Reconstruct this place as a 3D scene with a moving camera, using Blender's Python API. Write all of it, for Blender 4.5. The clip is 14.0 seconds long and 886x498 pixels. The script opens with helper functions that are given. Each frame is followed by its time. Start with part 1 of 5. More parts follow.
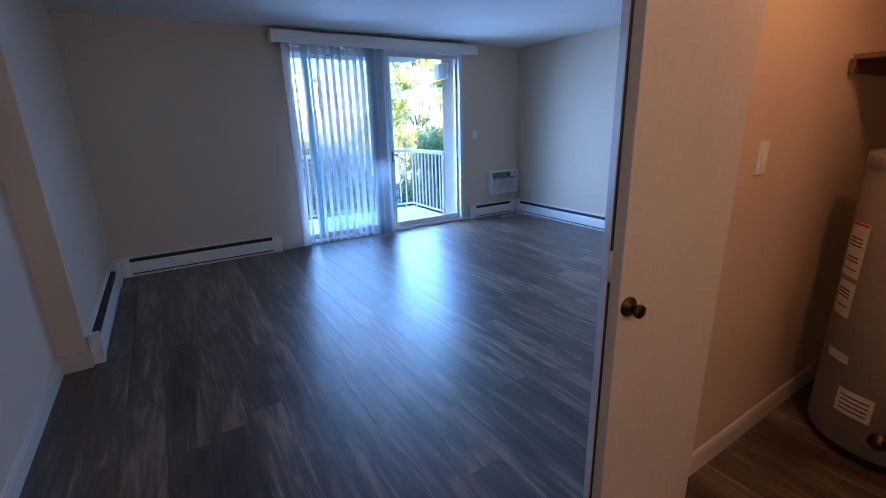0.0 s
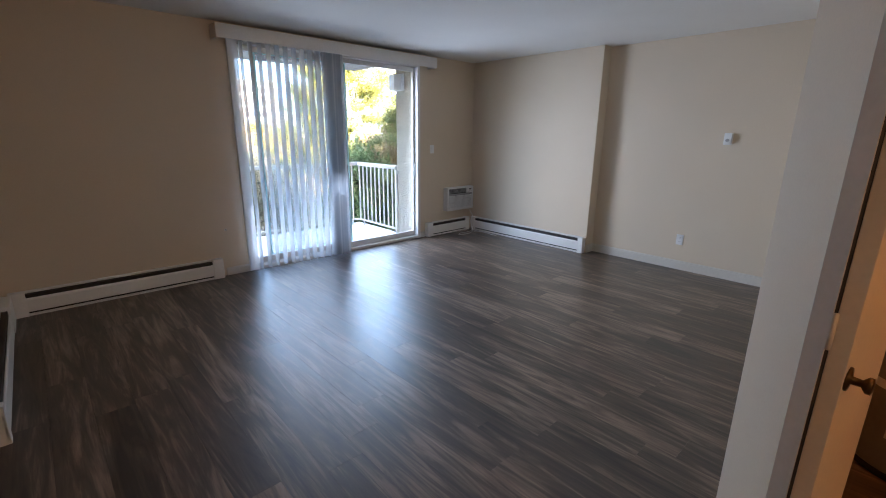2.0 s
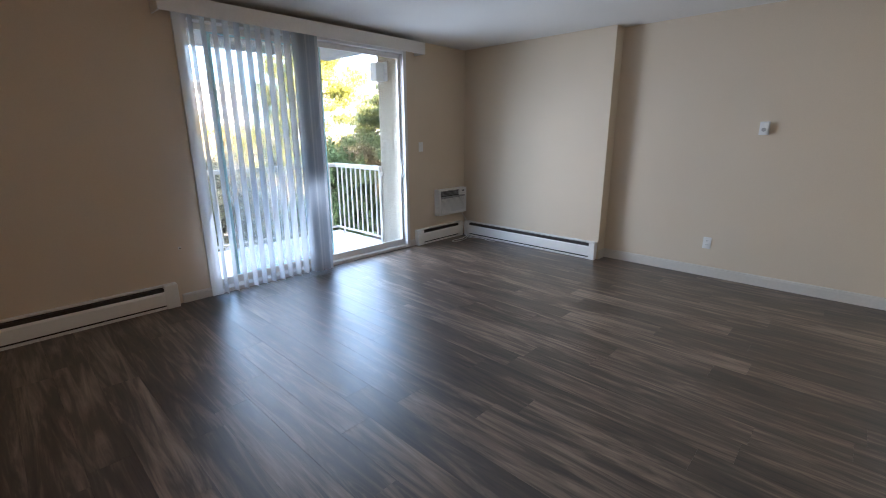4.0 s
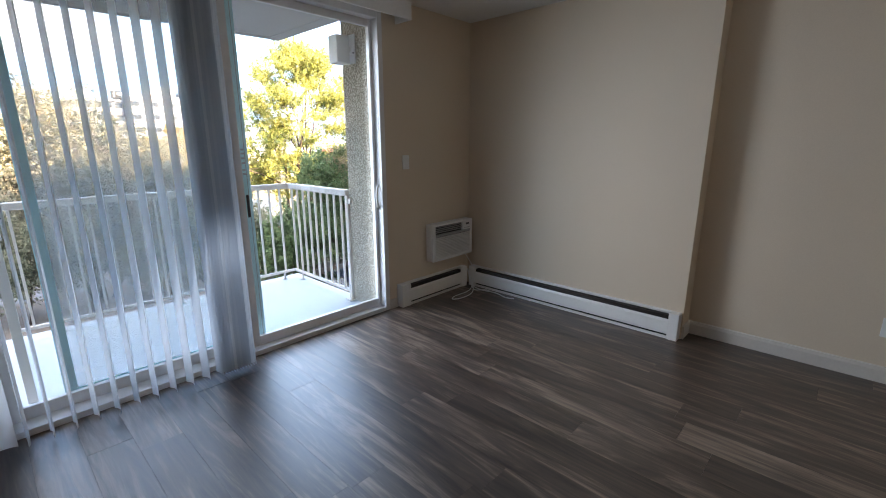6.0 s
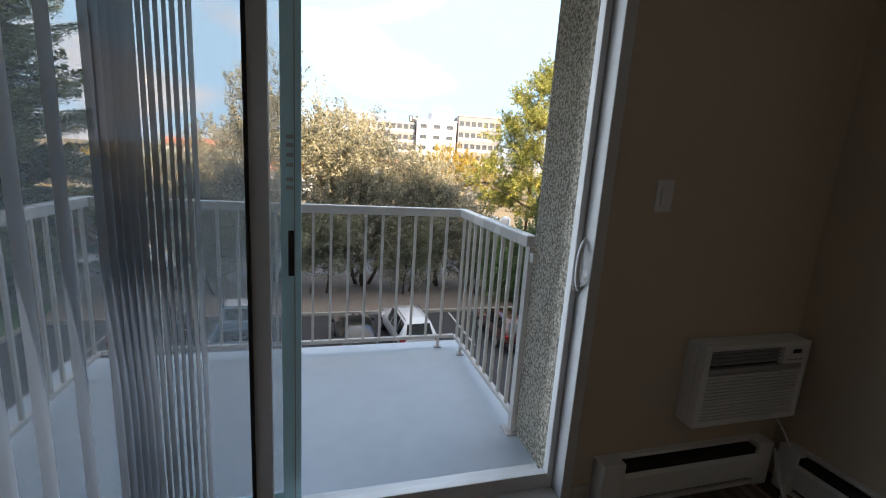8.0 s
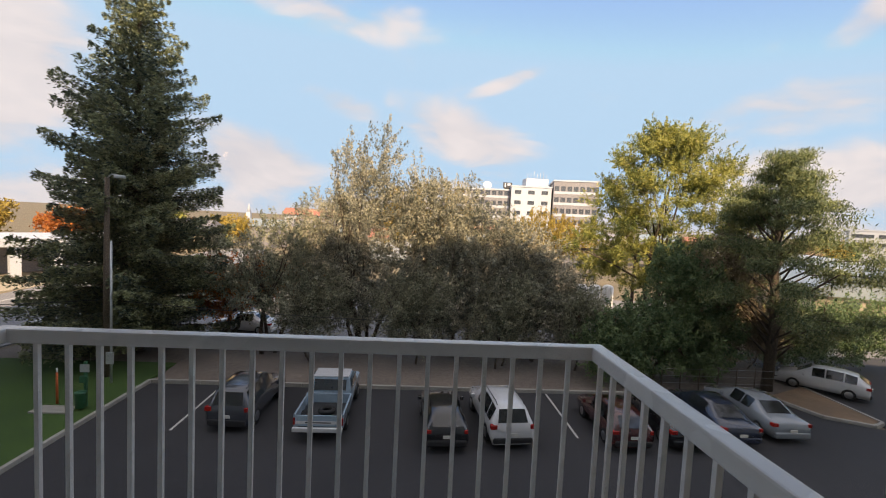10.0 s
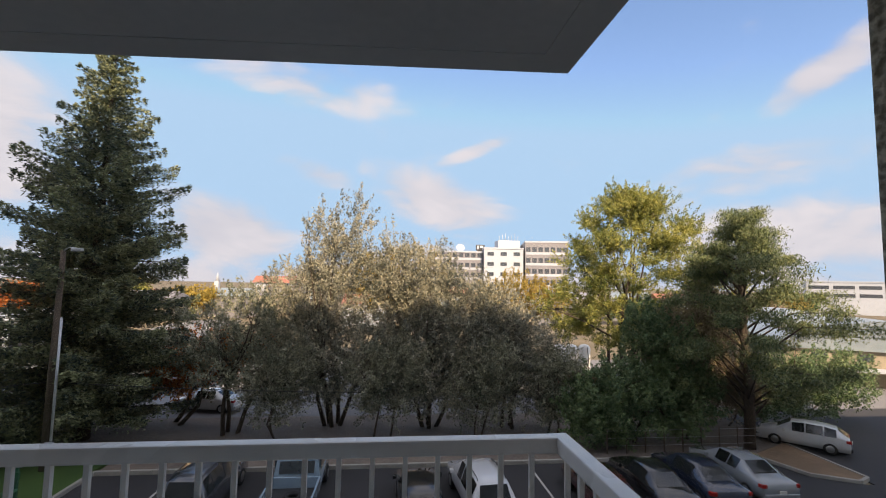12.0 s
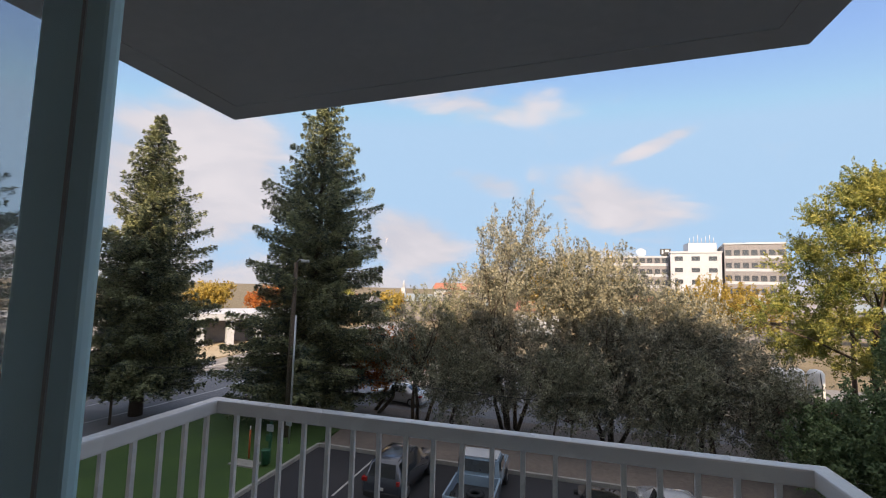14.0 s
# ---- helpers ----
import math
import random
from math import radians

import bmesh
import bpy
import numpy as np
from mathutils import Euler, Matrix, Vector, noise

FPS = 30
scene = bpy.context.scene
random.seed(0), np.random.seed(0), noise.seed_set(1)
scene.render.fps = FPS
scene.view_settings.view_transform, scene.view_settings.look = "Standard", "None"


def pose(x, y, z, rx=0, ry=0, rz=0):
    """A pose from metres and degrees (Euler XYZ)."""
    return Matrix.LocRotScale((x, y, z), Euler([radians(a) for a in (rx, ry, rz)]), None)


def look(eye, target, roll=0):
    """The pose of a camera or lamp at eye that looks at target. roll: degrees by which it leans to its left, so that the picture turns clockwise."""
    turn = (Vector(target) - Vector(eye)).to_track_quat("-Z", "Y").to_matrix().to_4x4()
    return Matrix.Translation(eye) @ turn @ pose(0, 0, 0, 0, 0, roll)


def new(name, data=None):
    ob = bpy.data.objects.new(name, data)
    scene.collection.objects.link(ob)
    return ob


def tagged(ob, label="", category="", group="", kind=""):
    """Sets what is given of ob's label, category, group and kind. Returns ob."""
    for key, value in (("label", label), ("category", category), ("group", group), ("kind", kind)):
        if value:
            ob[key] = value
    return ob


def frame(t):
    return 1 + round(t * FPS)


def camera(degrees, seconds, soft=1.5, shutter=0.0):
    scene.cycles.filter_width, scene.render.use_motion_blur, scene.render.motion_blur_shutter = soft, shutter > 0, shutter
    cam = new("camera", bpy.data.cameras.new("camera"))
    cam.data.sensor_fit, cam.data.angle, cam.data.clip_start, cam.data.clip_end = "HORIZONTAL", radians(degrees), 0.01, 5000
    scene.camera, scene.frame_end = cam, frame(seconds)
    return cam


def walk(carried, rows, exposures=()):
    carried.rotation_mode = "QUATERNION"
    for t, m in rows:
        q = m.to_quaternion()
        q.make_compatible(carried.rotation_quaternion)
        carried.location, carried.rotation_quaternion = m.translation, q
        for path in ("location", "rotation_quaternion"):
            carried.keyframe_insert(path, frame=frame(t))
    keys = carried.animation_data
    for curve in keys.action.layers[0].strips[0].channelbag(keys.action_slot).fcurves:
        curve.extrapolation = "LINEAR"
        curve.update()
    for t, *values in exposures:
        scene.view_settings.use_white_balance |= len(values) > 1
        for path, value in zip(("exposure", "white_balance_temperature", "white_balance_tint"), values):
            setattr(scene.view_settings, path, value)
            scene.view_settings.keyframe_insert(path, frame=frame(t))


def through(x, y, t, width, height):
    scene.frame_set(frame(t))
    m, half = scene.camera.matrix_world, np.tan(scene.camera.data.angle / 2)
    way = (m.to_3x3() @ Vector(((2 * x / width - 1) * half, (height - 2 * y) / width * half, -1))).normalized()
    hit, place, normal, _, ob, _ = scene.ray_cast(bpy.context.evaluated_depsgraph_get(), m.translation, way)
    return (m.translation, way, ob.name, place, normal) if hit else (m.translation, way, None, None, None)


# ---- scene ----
cam = camera(90.9, 14.0, soft=1.0)
PATH = [
    (0, (0.626, -0.261, 1.437), (1.645, 1.365, 0.873), -1.6),
    (0.5, (0.418, -0.109, 1.438), (1.372, 1.549, 0.856), -0.7),
    (1, (0.324, 0.053, 1.439), (1.431, 1.601, 0.825), 0.1),
    (1.5, (0.386, 0.26, 1.455), (1.607, 1.759, 0.94), 0.3),
    (2, (0.387, 0.339, 1.46), (1.707, 1.75, 0.945), 0.6),
    (4.5, (0.977, 1.269, 1.391), (2.408, 2.571, 0.885), -0.1),
    (5, (1.355, 1.578, 1.388), (2.833, 2.831, 0.892), 0.6),
    (5.5, (1.723, 1.908, 1.396), (3.154, 3.219, 0.909), 0.2),
    (6, (2.052, 2.283, 1.386), (3.473, 3.609, 0.916), -0.1),
    (6.5, (2.457, 2.606, 1.365), (3.688, 4.115, 0.909), -1.3),
    (7, (2.764, 2.975, 1.322), (3.854, 4.591, 0.876), -1.3),
    (7.5, (3.125, 3.326, 1.312), (3.984, 5.085, 0.906), 0.0),
    (7.7, (3.236, 3.492, 1.305), (3.962, 5.311, 0.897), 1.8),
    (9.8, (3.586, 4.874, 1.436), (3.666, 6.859, 1.211), 2.8),
    (10, (3.6, 4.966, 1.458), (3.719, 6.958, 1.328), 2.8),
    (10.5, (3.633, 5.046, 1.512), (3.761, 7.041, 1.578), 1.8),
    (11, (3.679, 5.092, 1.527), (3.901, 7.075, 1.662), 1.5),
    (11.5, (3.729, 5.087, 1.526), (4.026, 7.059, 1.684), 1.3),
    (12, (3.717, 5.085, 1.522), (3.941, 7.065, 1.684), 1.1),
    (12.5, (3.622, 5.047, 1.515), (3.405, 7.027, 1.697), 1.6),
    (13, (3.572, 5.023, 1.511), (3.129, 6.965, 1.695), 1.8),
    (13.5, (3.564, 4.999, 1.507), (2.963, 6.898, 1.687), 2.0),
    (14, (3.583, 4.994, 1.506), (3.043, 6.911, 1.683), 1.6),
]
EXPOSURES = [
    (0.0, 3.95, 4150, 14), (0.5, 4.05, 4850, 16), (1.0, 4.05, 5450, 15), (1.5, 4.1, 5800, 15), (2.0, 4.1, 5900, 15), (4.5, 4.1, 6050, 14),
    (5.0, 3.82, 6050, 14), (6.0, 3.42, 6350, 14), (6.5, 3.12, 6400, 15), (7.0, 2.7, 6700, 15), (7.5, 2.3, 6550, 15),
    (8.6, 1.3, 6800, 10), (9.8, 0.9, 6950, 16), (10.5, 0.83, 6750, 17), (14.0, 0.78, 6500, 17),
]
walk(cam, [(t, look(eye, target, roll)) for t, eye, target, roll in PATH], EXPOSURES)

# ---- sky, sun and lamps ----
SUN_ELEVATION, SUN_TURN = 38.0, -169.0  # the sun stands behind the building, a little to the right
world = bpy.data.worlds.new("sky")
scene.world = world
world.use_nodes = True
wn, wl = world.node_tree.nodes, world.node_tree.links
wn.clear()
sky = wn.new("ShaderNodeTexSky")
sky.sky_type, sky.sun_disc = "NISHITA", False
sky.sun_elevation, sky.sun_rotation = radians(SUN_ELEVATION), radians(169)
sky.air_density, sky.dust_density, sky.ozone_density = 1.0, 0.35, 1.2
wco = wn.new("ShaderNodeTexCoord")


def sky_math(op, a, b=None, c=None):
    node = wn.new("ShaderNodeMath")
    node.operation = op
    for k, v in enumerate((a, b, c)):
        if isinstance(v, (int, float)):
            node.inputs[k].default_value = v
        elif v is not None:
            wl.new(v, node.inputs[k])
    return node.outputs["Value"]


split = wn.new("ShaderNodeSeparateXYZ")
wl.new(wco.outputs["Generated"], split.inputs["Vector"])
bearing = sky_math("ARCTAN2", split.outputs["X"], split.outputs["Y"])
rise = split.outputs["Z"]
wmap = wn.new("ShaderNodeMapping")
wmap.inputs["Scale"].default_value = (1.0, 1.0, 2.4)
wl.new(wco.outputs["Generated"], wmap.inputs["Vector"])
cloud = wn.new("ShaderNodeTexNoise")
cloud.inputs["Scale"].default_value, cloud.inputs["Detail"].default_value, cloud.inputs["Roughness"].default_value = 5.0, 10, 0.58
cloud.inputs["Distortion"].default_value = 0.4
wl.new(wmap.outputs["Vector"], cloud.inputs["Vector"])
# bearing, height, half width, half height, slant and density of the clouds over the town
CLOUDS = [
    (-0.80, 0.20, 0.26, 0.20, 0.1, 1.0), (-0.36, 0.10, 0.20, 0.10, -0.1, 1.0), (-0.22, 0.41, 0.28, 0.06, -0.1, 0.62),
    (0.10, 0.185, 0.21, 0.085, -0.25, 0.85), (-0.17, 0.235, 0.12, 0.035, -0.2, 0.7), (0.19, 0.30, 0.13, 0.022, 0.35, 0.62),
    (0.72, 0.225, 0.22, 0.065, 0.1, 0.68), (0.86, 0.37, 0.13, 0.05, 0.5, 0.9), (0.80, 0.09, 0.34, 0.10, 0.0, 0.8), (0.60, 0.165, 0.09, 0.035, 0.2, 0.6),
]
cover = None
for az, el, wide_az, tall, slant, dense in CLOUDS:
    dx = sky_math("SUBTRACT", bearing, az)
    dz = sky_math("SUBTRACT", sky_math("SUBTRACT", rise, el), sky_math("MULTIPLY", dx, slant))
    qx, qz = sky_math("DIVIDE", dx, wide_az), sky_math("DIVIDE", dz, tall)
    blob = sky_math("SUBTRACT", 1.0, sky_math("ADD", sky_math("MULTIPLY", qx, qx), sky_math("MULTIPLY", qz, qz)))
    blob = sky_math("MULTIPLY", sky_math("MAXIMUM", blob, 0.0), dense)
    cover = blob if cover is None else sky_math("MAXIMUM", cover, blob)
away = wn.new("ShaderNodeMapRange")  # unseen broken cloud, added outside the view to fill the shade
away.inputs["From Min"].default_value, away.inputs["From Max"].default_value = 1.1, 1.6
wl.new(sky_math("ABSOLUTE", bearing), away.inputs["Value"])
above = wn.new("ShaderNodeMapRange")
above.inputs["From Min"].default_value, above.inputs["From Max"].default_value = 0.56, 0.8
wl.new(rise, above.inputs["Value"])
beyond = sky_math("MAXIMUM", away.outputs["Result"], above.outputs["Result"])
cover = sky_math("MAXIMUM", cover, sky_math("MULTIPLY", beyond, 0.62))
haze = wn.new("ShaderNodeMapRange")
haze.inputs["From Min"].default_value, haze.inputs["From Max"].default_value = 0.0, 0.13
haze.inputs["To Min"].default_value, haze.inputs["To Max"].default_value = 0.85, 0.0
wl.new(rise, haze.inputs["Value"])
cover = sky_math("MAXIMUM", cover, haze.outputs["Result"])
ragged = sky_math("MULTIPLY_ADD", sky_math("SUBTRACT", cloud.outputs["Fac"], 0.5), 2.0, cover)
ramp = wn.new("ShaderNodeValToRGB")
ramp.color_ramp.interpolation = "EASE"
ramp.color_ramp.elements[0].position, ramp.color_ramp.elements[1].position = 0.22, 0.85
wl.new(ragged, ramp.inputs["Fac"])
puff_ramp = wn.new("ShaderNodeValToRGB")  # lit and grey sides of the clouds
puff_ramp.color_ramp.elements[0].position, puff_ramp.color_ramp.elements[1].position = 0.35, 0.65
puff_ramp.color_ramp.elements[0].color, puff_ramp.color_ramp.elements[1].color = (2.6, 2.5, 2.62, 1), (3.4, 3.15, 3.1, 1)
wl.new(cloud.outputs["Fac"], puff_ramp.inputs["Fac"])
wmix = wn.new("ShaderNodeMix")
wmix.data_type = "RGBA"
bg = wn.new("ShaderNodeBackground")
bg.inputs["Strength"].default_value = 0.15
wout = wn.new("ShaderNodeOutputWorld")
wl.new(sky_math("MULTIPLY", ramp.outputs["Color"], 0.9), wmix.inputs["Factor"])
thin = wn.new("ShaderNodeMix")  # colour cap inside the view evens out the sky's glow near the horizon
thin.data_type, thin.blend_type = "RGBA", "DARKEN"
wl.new(sky_math("SUBTRACT", 1.0, beyond), thin.inputs["Factor"])
thin.inputs["B"].default_value = (1.85, 2.7, 3.55, 1)
wl.new(sky.outputs["Color"], thin.inputs["A"])
wl.new(thin.outputs["Result"], wmix.inputs["A"])
lit = wn.new("ShaderNodeMix")  # clouds out of view are made brighter, to lift the shaded trees
lit.data_type = "RGBA"
lit.inputs["B"].default_value = (4.9, 4.75, 4.7, 1)
wl.new(beyond, lit.inputs["Factor"])
wl.new(puff_ramp.outputs["Color"], lit.inputs["A"])
wl.new(lit.outputs["Result"], wmix.inputs["B"])
wl.new(wmix.outputs["Result"], bg.inputs["Color"])
wl.new(bg.outputs["Background"], wout.inputs["Surface"])

sun_data = bpy.data.lights.new("sun", "SUN")
sun_data.energy, sun_data.angle, sun_data.color = 5.0, radians(0.5), (1.0, 0.78, 0.52)
sun = new("sun", sun_data)
sun.matrix_world = pose(0, -60, 60, 90 - SUN_ELEVATION, 0, 11)


def bulb(name, place, watts, colour, size):
    data = bpy.data.lights.new(name, "POINT")
    data.energy, data.color, data.shadow_soft_size = watts, colour, size
    ob = new(name, data)
    ob.location = place
    return ob


# added area lamps stand in for the sky's light at the glass door: bare half, blind half
for name, x, y, wide, watts, fan in (("door_skylight", 3.74, 5.29, 0.86, 1.9, 112), ("blind_skylight", 2.56, 4.84, 1.2, 0.85, 150)):
    opening = bpy.data.lights.new(name, "AREA")
    opening.shape, opening.size, opening.size_y = "RECTANGLE", wide, 2.0
    opening.energy, opening.color, opening.spread = watts, (0.74, 0.86, 1.0), radians(fan)
    new(name, opening).matrix_world = pose(x, y, 1.15, -81, 0, 16 if fan < 120 else 0)  # door lamp turned to the right wall, as the pillar would turn the light

bulb("closet_bulb", (2.35, -0.15, 2.25), 0.95, (1.0, 0.36, 0.08), 0.05)
bulb("hall_bulb", (0.75, -1.5, 2.25), 1.3, (1.0, 0.58, 0.26), 0.08)


# ---- materials ----
def surface(name, low, high, rough=0.5, grain=40.0, blotch=2.0, bump=0.1, metal=0.0, stretch=(1, 1, 1), sheen=0.5, by_object=False, island=False, spread=0.25):
    """A procedural surface between two colours, varied at two scales."""
    m = bpy.data.materials.new(name)
    m.use_nodes = True
    n, l = m.node_tree.nodes, m.node_tree.links
    b = n["Principled BSDF"]
    co = n.new("ShaderNodeTexCoord")
    mp = n.new("ShaderNodeMapping")
    mp.inputs["Scale"].default_value = stretch
    l.new(co.outputs["Object"], mp.inputs["Vector"])
    vec = mp.outputs["Vector"]
    info = n.new("ShaderNodeObjectInfo")
    if by_object:
        shift = n.new("ShaderNodeVectorMath")
        shift.operation = "MULTIPLY_ADD"
        shift.inputs[1].default_value = (37.0, 53.0, 19.0)
        l.new(info.outputs["Random"], shift.inputs[0])
        l.new(vec, shift.inputs[2])
        vec = shift.outputs["Vector"]
    fine = n.new("ShaderNodeTexNoise")
    fine.inputs["Scale"].default_value, fine.inputs["Detail"].default_value = grain, 5
    wide = n.new("ShaderNodeTexNoise")
    wide.inputs["Scale"].default_value, wide.inputs["Detail"].default_value = blotch, 3
    l.new(vec, fine.inputs["Vector"])
    l.new(vec, wide.inputs["Vector"])
    mixer = n.new("ShaderNodeMath")
    mixer.operation = "MULTIPLY_ADD"
    mixer.inputs[1].default_value = 0.5
    half = n.new("ShaderNodeMath")
    half.operation = "MULTIPLY"
    half.inputs[1].default_value = 0.5
    l.new(wide.outputs["Fac"], half.inputs[0])
    l.new(fine.outputs["Fac"], mixer.inputs[0])
    l.new(half.outputs["Value"], mixer.inputs[2])
    fac = mixer.outputs["Value"]
    if by_object or island:
        src = info.outputs["Random"]
        if island:
            geo = n.new("ShaderNodeNewGeometry")
            src = geo.outputs["Random Per Island"]
        vary = n.new("ShaderNodeMath")
        vary.operation = "MULTIPLY_ADD"
        vary.inputs[1].default_value = spread * 2
        l.new(src, vary.inputs[0])
        off = n.new("ShaderNodeMath")
        off.operation = "SUBTRACT"
        off.inputs[1].default_value = spread
        l.new(fac, off.inputs[0])
        l.new(off.outputs["Value"], vary.inputs[2])
        fac = vary.outputs["Value"]
    cr = n.new("ShaderNodeValToRGB")
    cr.color_ramp.elements[0].position, cr.color_ramp.elements[1].position = 0.3, 0.7
    cr.color_ramp.elements[0].color, cr.color_ramp.elements[1].color = (*low, 1), (*high, 1)
    l.new(fac, cr.inputs["Fac"])
    l.new(cr.outputs["Color"], b.inputs["Base Color"])
    rr = n.new("ShaderNodeMath")
    rr.operation = "MULTIPLY_ADD"
    rr.inputs[1].default_value, rr.inputs[2].default_value = 0.16, max(rough - 0.08, 0.02)
    l.new(wide.outputs["Fac"], rr.inputs[0])
    l.new(rr.outputs["Value"], b.inputs["Roughness"])
    b.inputs["Metallic"].default_value = metal
    b.inputs["Specular IOR Level"].default_value = sheen
    if bump:
        bp = n.new("ShaderNodeBump")
        bp.inputs["Strength"].default_value, bp.inputs["Distance"].default_value = bump, 0.004
        l.new(fine.outputs["Fac"], bp.inputs["Height"])
        l.new(bp.outputs["Normal"], b.inputs["Normal"])
    return m


def clear_glass(name, tint=(0.97, 0.985, 0.985), gloss=0.5):
    m = bpy.data.materials.new(name)
    m.use_nodes = True
    n, l = m.node_tree.nodes, m.node_tree.links
    n.clear()
    tr, gl, lw, mx, out = (n.new(k) for k in ("ShaderNodeBsdfTransparent", "ShaderNodeBsdfGlossy", "ShaderNodeLayerWeight", "ShaderNodeMixShader", "ShaderNodeOutputMaterial"))
    tr.inputs["Color"].default_value, gl.inputs["Roughness"].default_value = (*tint, 1), 0.02
    lw.inputs["Blend"].default_value = 0.5
    p, k = n.new("ShaderNodeMath"), n.new("ShaderNodeMath")
    p.operation, k.operation = "POWER", "MULTIPLY_ADD"
    p.inputs[1].default_value, k.inputs[1].default_value, k.inputs[2].default_value = 5.0, gloss, 0.03 * gloss
    l.new(lw.outputs["Facing"], p.inputs[0])
    l.new(p.outputs["Value"], k.inputs[0])
    l.new(k.outputs["Value"], mx.inputs["Fac"])
    l.new(tr.outputs["BSDF"], mx.inputs[1])
    l.new(gl.outputs["BSDF"], mx.inputs[2])
    l.new(mx.outputs["Shader"], out.inputs["Surface"])
    return m


def see_through(name, colour, cover, glow_through=0.0, vary=0.0):
    """A woven or thin sheet: part of the light goes straight through, part is scattered."""
    m = bpy.data.materials.new(name)
    m.use_nodes = True
    n, l = m.node_tree.nodes, m.node_tree.links
    n.clear()
    tr, df, tl, m1, m2, out = (n.new(k) for k in ("ShaderNodeBsdfTransparent", "ShaderNodeBsdfDiffuse", "ShaderNodeBsdfTranslucent", "ShaderNodeMixShader", "ShaderNodeMixShader", "ShaderNodeOutputMaterial"))
    df.inputs["Color"].default_value = tl.inputs["Color"].default_value = (*colour, 1)
    if vary:
        info, tone = n.new("ShaderNodeObjectInfo"), n.new("ShaderNodeMix")
        tone.data_type = "RGBA"
        tone.inputs["A"].default_value = (*(c * (1 - vary) for c in colour), 1)
        tone.inputs["B"].default_value = (*(min(c * (1 + vary), 0.9) for c in colour), 1)
        l.new(info.outputs["Random"], tone.inputs["Factor"])
        l.new(tone.outputs["Result"], df.inputs["Color"])
        l.new(tone.outputs["Result"], tl.inputs["Color"])
    m1.inputs["Fac"].default_value, m2.inputs["Fac"].default_value = glow_through, cover
    l.new(df.outputs["BSDF"], m1.inputs[1])
    l.new(tl.outputs["BSDF"], m1.inputs[2])
    l.new(tr.outputs["BSDF"], m2.inputs[1])
    l.new(m1.outputs["Shader"], m2.inputs[2])
    l.new(m2.outputs["Shader"], out.inputs["Surface"])
    return m


def plank_wood():
    """Dark grey-brown vinyl planks with long streaks."""
    m = bpy.data.materials.new("vinyl_plank")
    m.use_nodes = True
    n, l = m.node_tree.nodes, m.node_tree.links
    b = n["Principled BSDF"]
    co, info = n.new("ShaderNodeTexCoord"), n.new("ShaderNodeObjectInfo")
    shift = n.new("ShaderNodeVectorMath")
    shift.operation = "MULTIPLY_ADD"
    shift.inputs[1].default_value = (41.0, 67.0, 23.0)
    l.new(info.outputs["Random"], shift.inputs[0])
    l.new(co.outputs["Object"], shift.inputs[2])
    layers = []
    for scale, size, detail, rough, warp in (((13, 1.1, 1), 1.0, 6, 0.6, 2.2), ((55, 2.6, 1), 1.0, 4, 0.6, 1.2), ((4, 0.9, 1), 1.0, 3, 0.5, 1.2)):
        mp, ns = n.new("ShaderNodeMapping"), n.new("ShaderNodeTexNoise")
        mp.inputs["Scale"].default_value = scale
        ns.inputs["Scale"].default_value, ns.inputs["Detail"].default_value, ns.inputs["Roughness"].default_value, ns.inputs["Distortion"].default_value = size, detail, rough, warp
        l.new(shift.outputs["Vector"], mp.inputs["Vector"])
        l.new(mp.outputs["Vector"], ns.inputs["Vector"])
        layers.append(ns.outputs["Fac"])
    acc = None
    for src, w in zip(layers + [info.outputs["Random"]], (0.56, 0.16, 0.38, 0.09)):
        k = n.new("ShaderNodeMath")
        k.operation = "MULTIPLY_ADD"
        k.inputs[1].default_value = w
        k.inputs[2].default_value = -0.1 if acc is None else 0.0
        l.new(src, k.inputs[0])
        if acc is not None:
            l.new(acc, k.inputs[2])
        acc = k.outputs["Value"]
    cr = n.new("ShaderNodeValToRGB")
    e = cr.color_ramp.elements
    e[0].position, e[0].color = 0.36, (0.026, 0.019, 0.0155, 1)
    e[1].position, e[1].color = 0.70, (0.36, 0.27, 0.20, 1)
    mid = e.new(0.5)
    mid.color = (0.088, 0.061, 0.046, 1)
    l.new(acc, cr.inputs["Fac"])
    l.new(cr.outputs["Color"], b.inputs["Base Color"])
    rr = n.new("ShaderNodeMath")
    rr.operation = "MULTIPLY_ADD"
    rr.inputs[1].default_value, rr.inputs[2].default_value = 0.16, 0.28
    l.new(layers[2], rr.inputs[0])
    l.new(rr.outputs["Value"], b.inputs["Roughness"])
    b.inputs["Specular IOR Level"].default_value = 1.0
    bp = n.new("ShaderNodeBump")
    bp.inputs["Strength"].default_value, bp.inputs["Distance"].default_value = 0.12, 0.002
    l.new(layers[1], bp.inputs["Height"])
    l.new(bp.outputs["Normal"], b.inputs["Normal"])
    return m


WALL = surface("wall_paint", (0.64, 0.53, 0.40), (0.70, 0.585, 0.445), 0.62, 160, 1.2, 0.12)
CEIL = surface("ceiling_paint", (0.76, 0.74, 0.70), (0.83, 0.81, 0.77), 0.8, 90, 1.5, 0.3)
TRIM = surface("trim_paint", (0.58, 0.54, 0.48), (0.66, 0.61, 0.55), 0.45, 60, 3, 0.03)
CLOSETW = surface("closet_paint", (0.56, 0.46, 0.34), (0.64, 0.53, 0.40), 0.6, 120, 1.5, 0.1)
WHITE = surface("white_enamel", (0.76, 0.74, 0.70), (0.83, 0.81, 0.77), 0.35, 50, 4, 0.02)
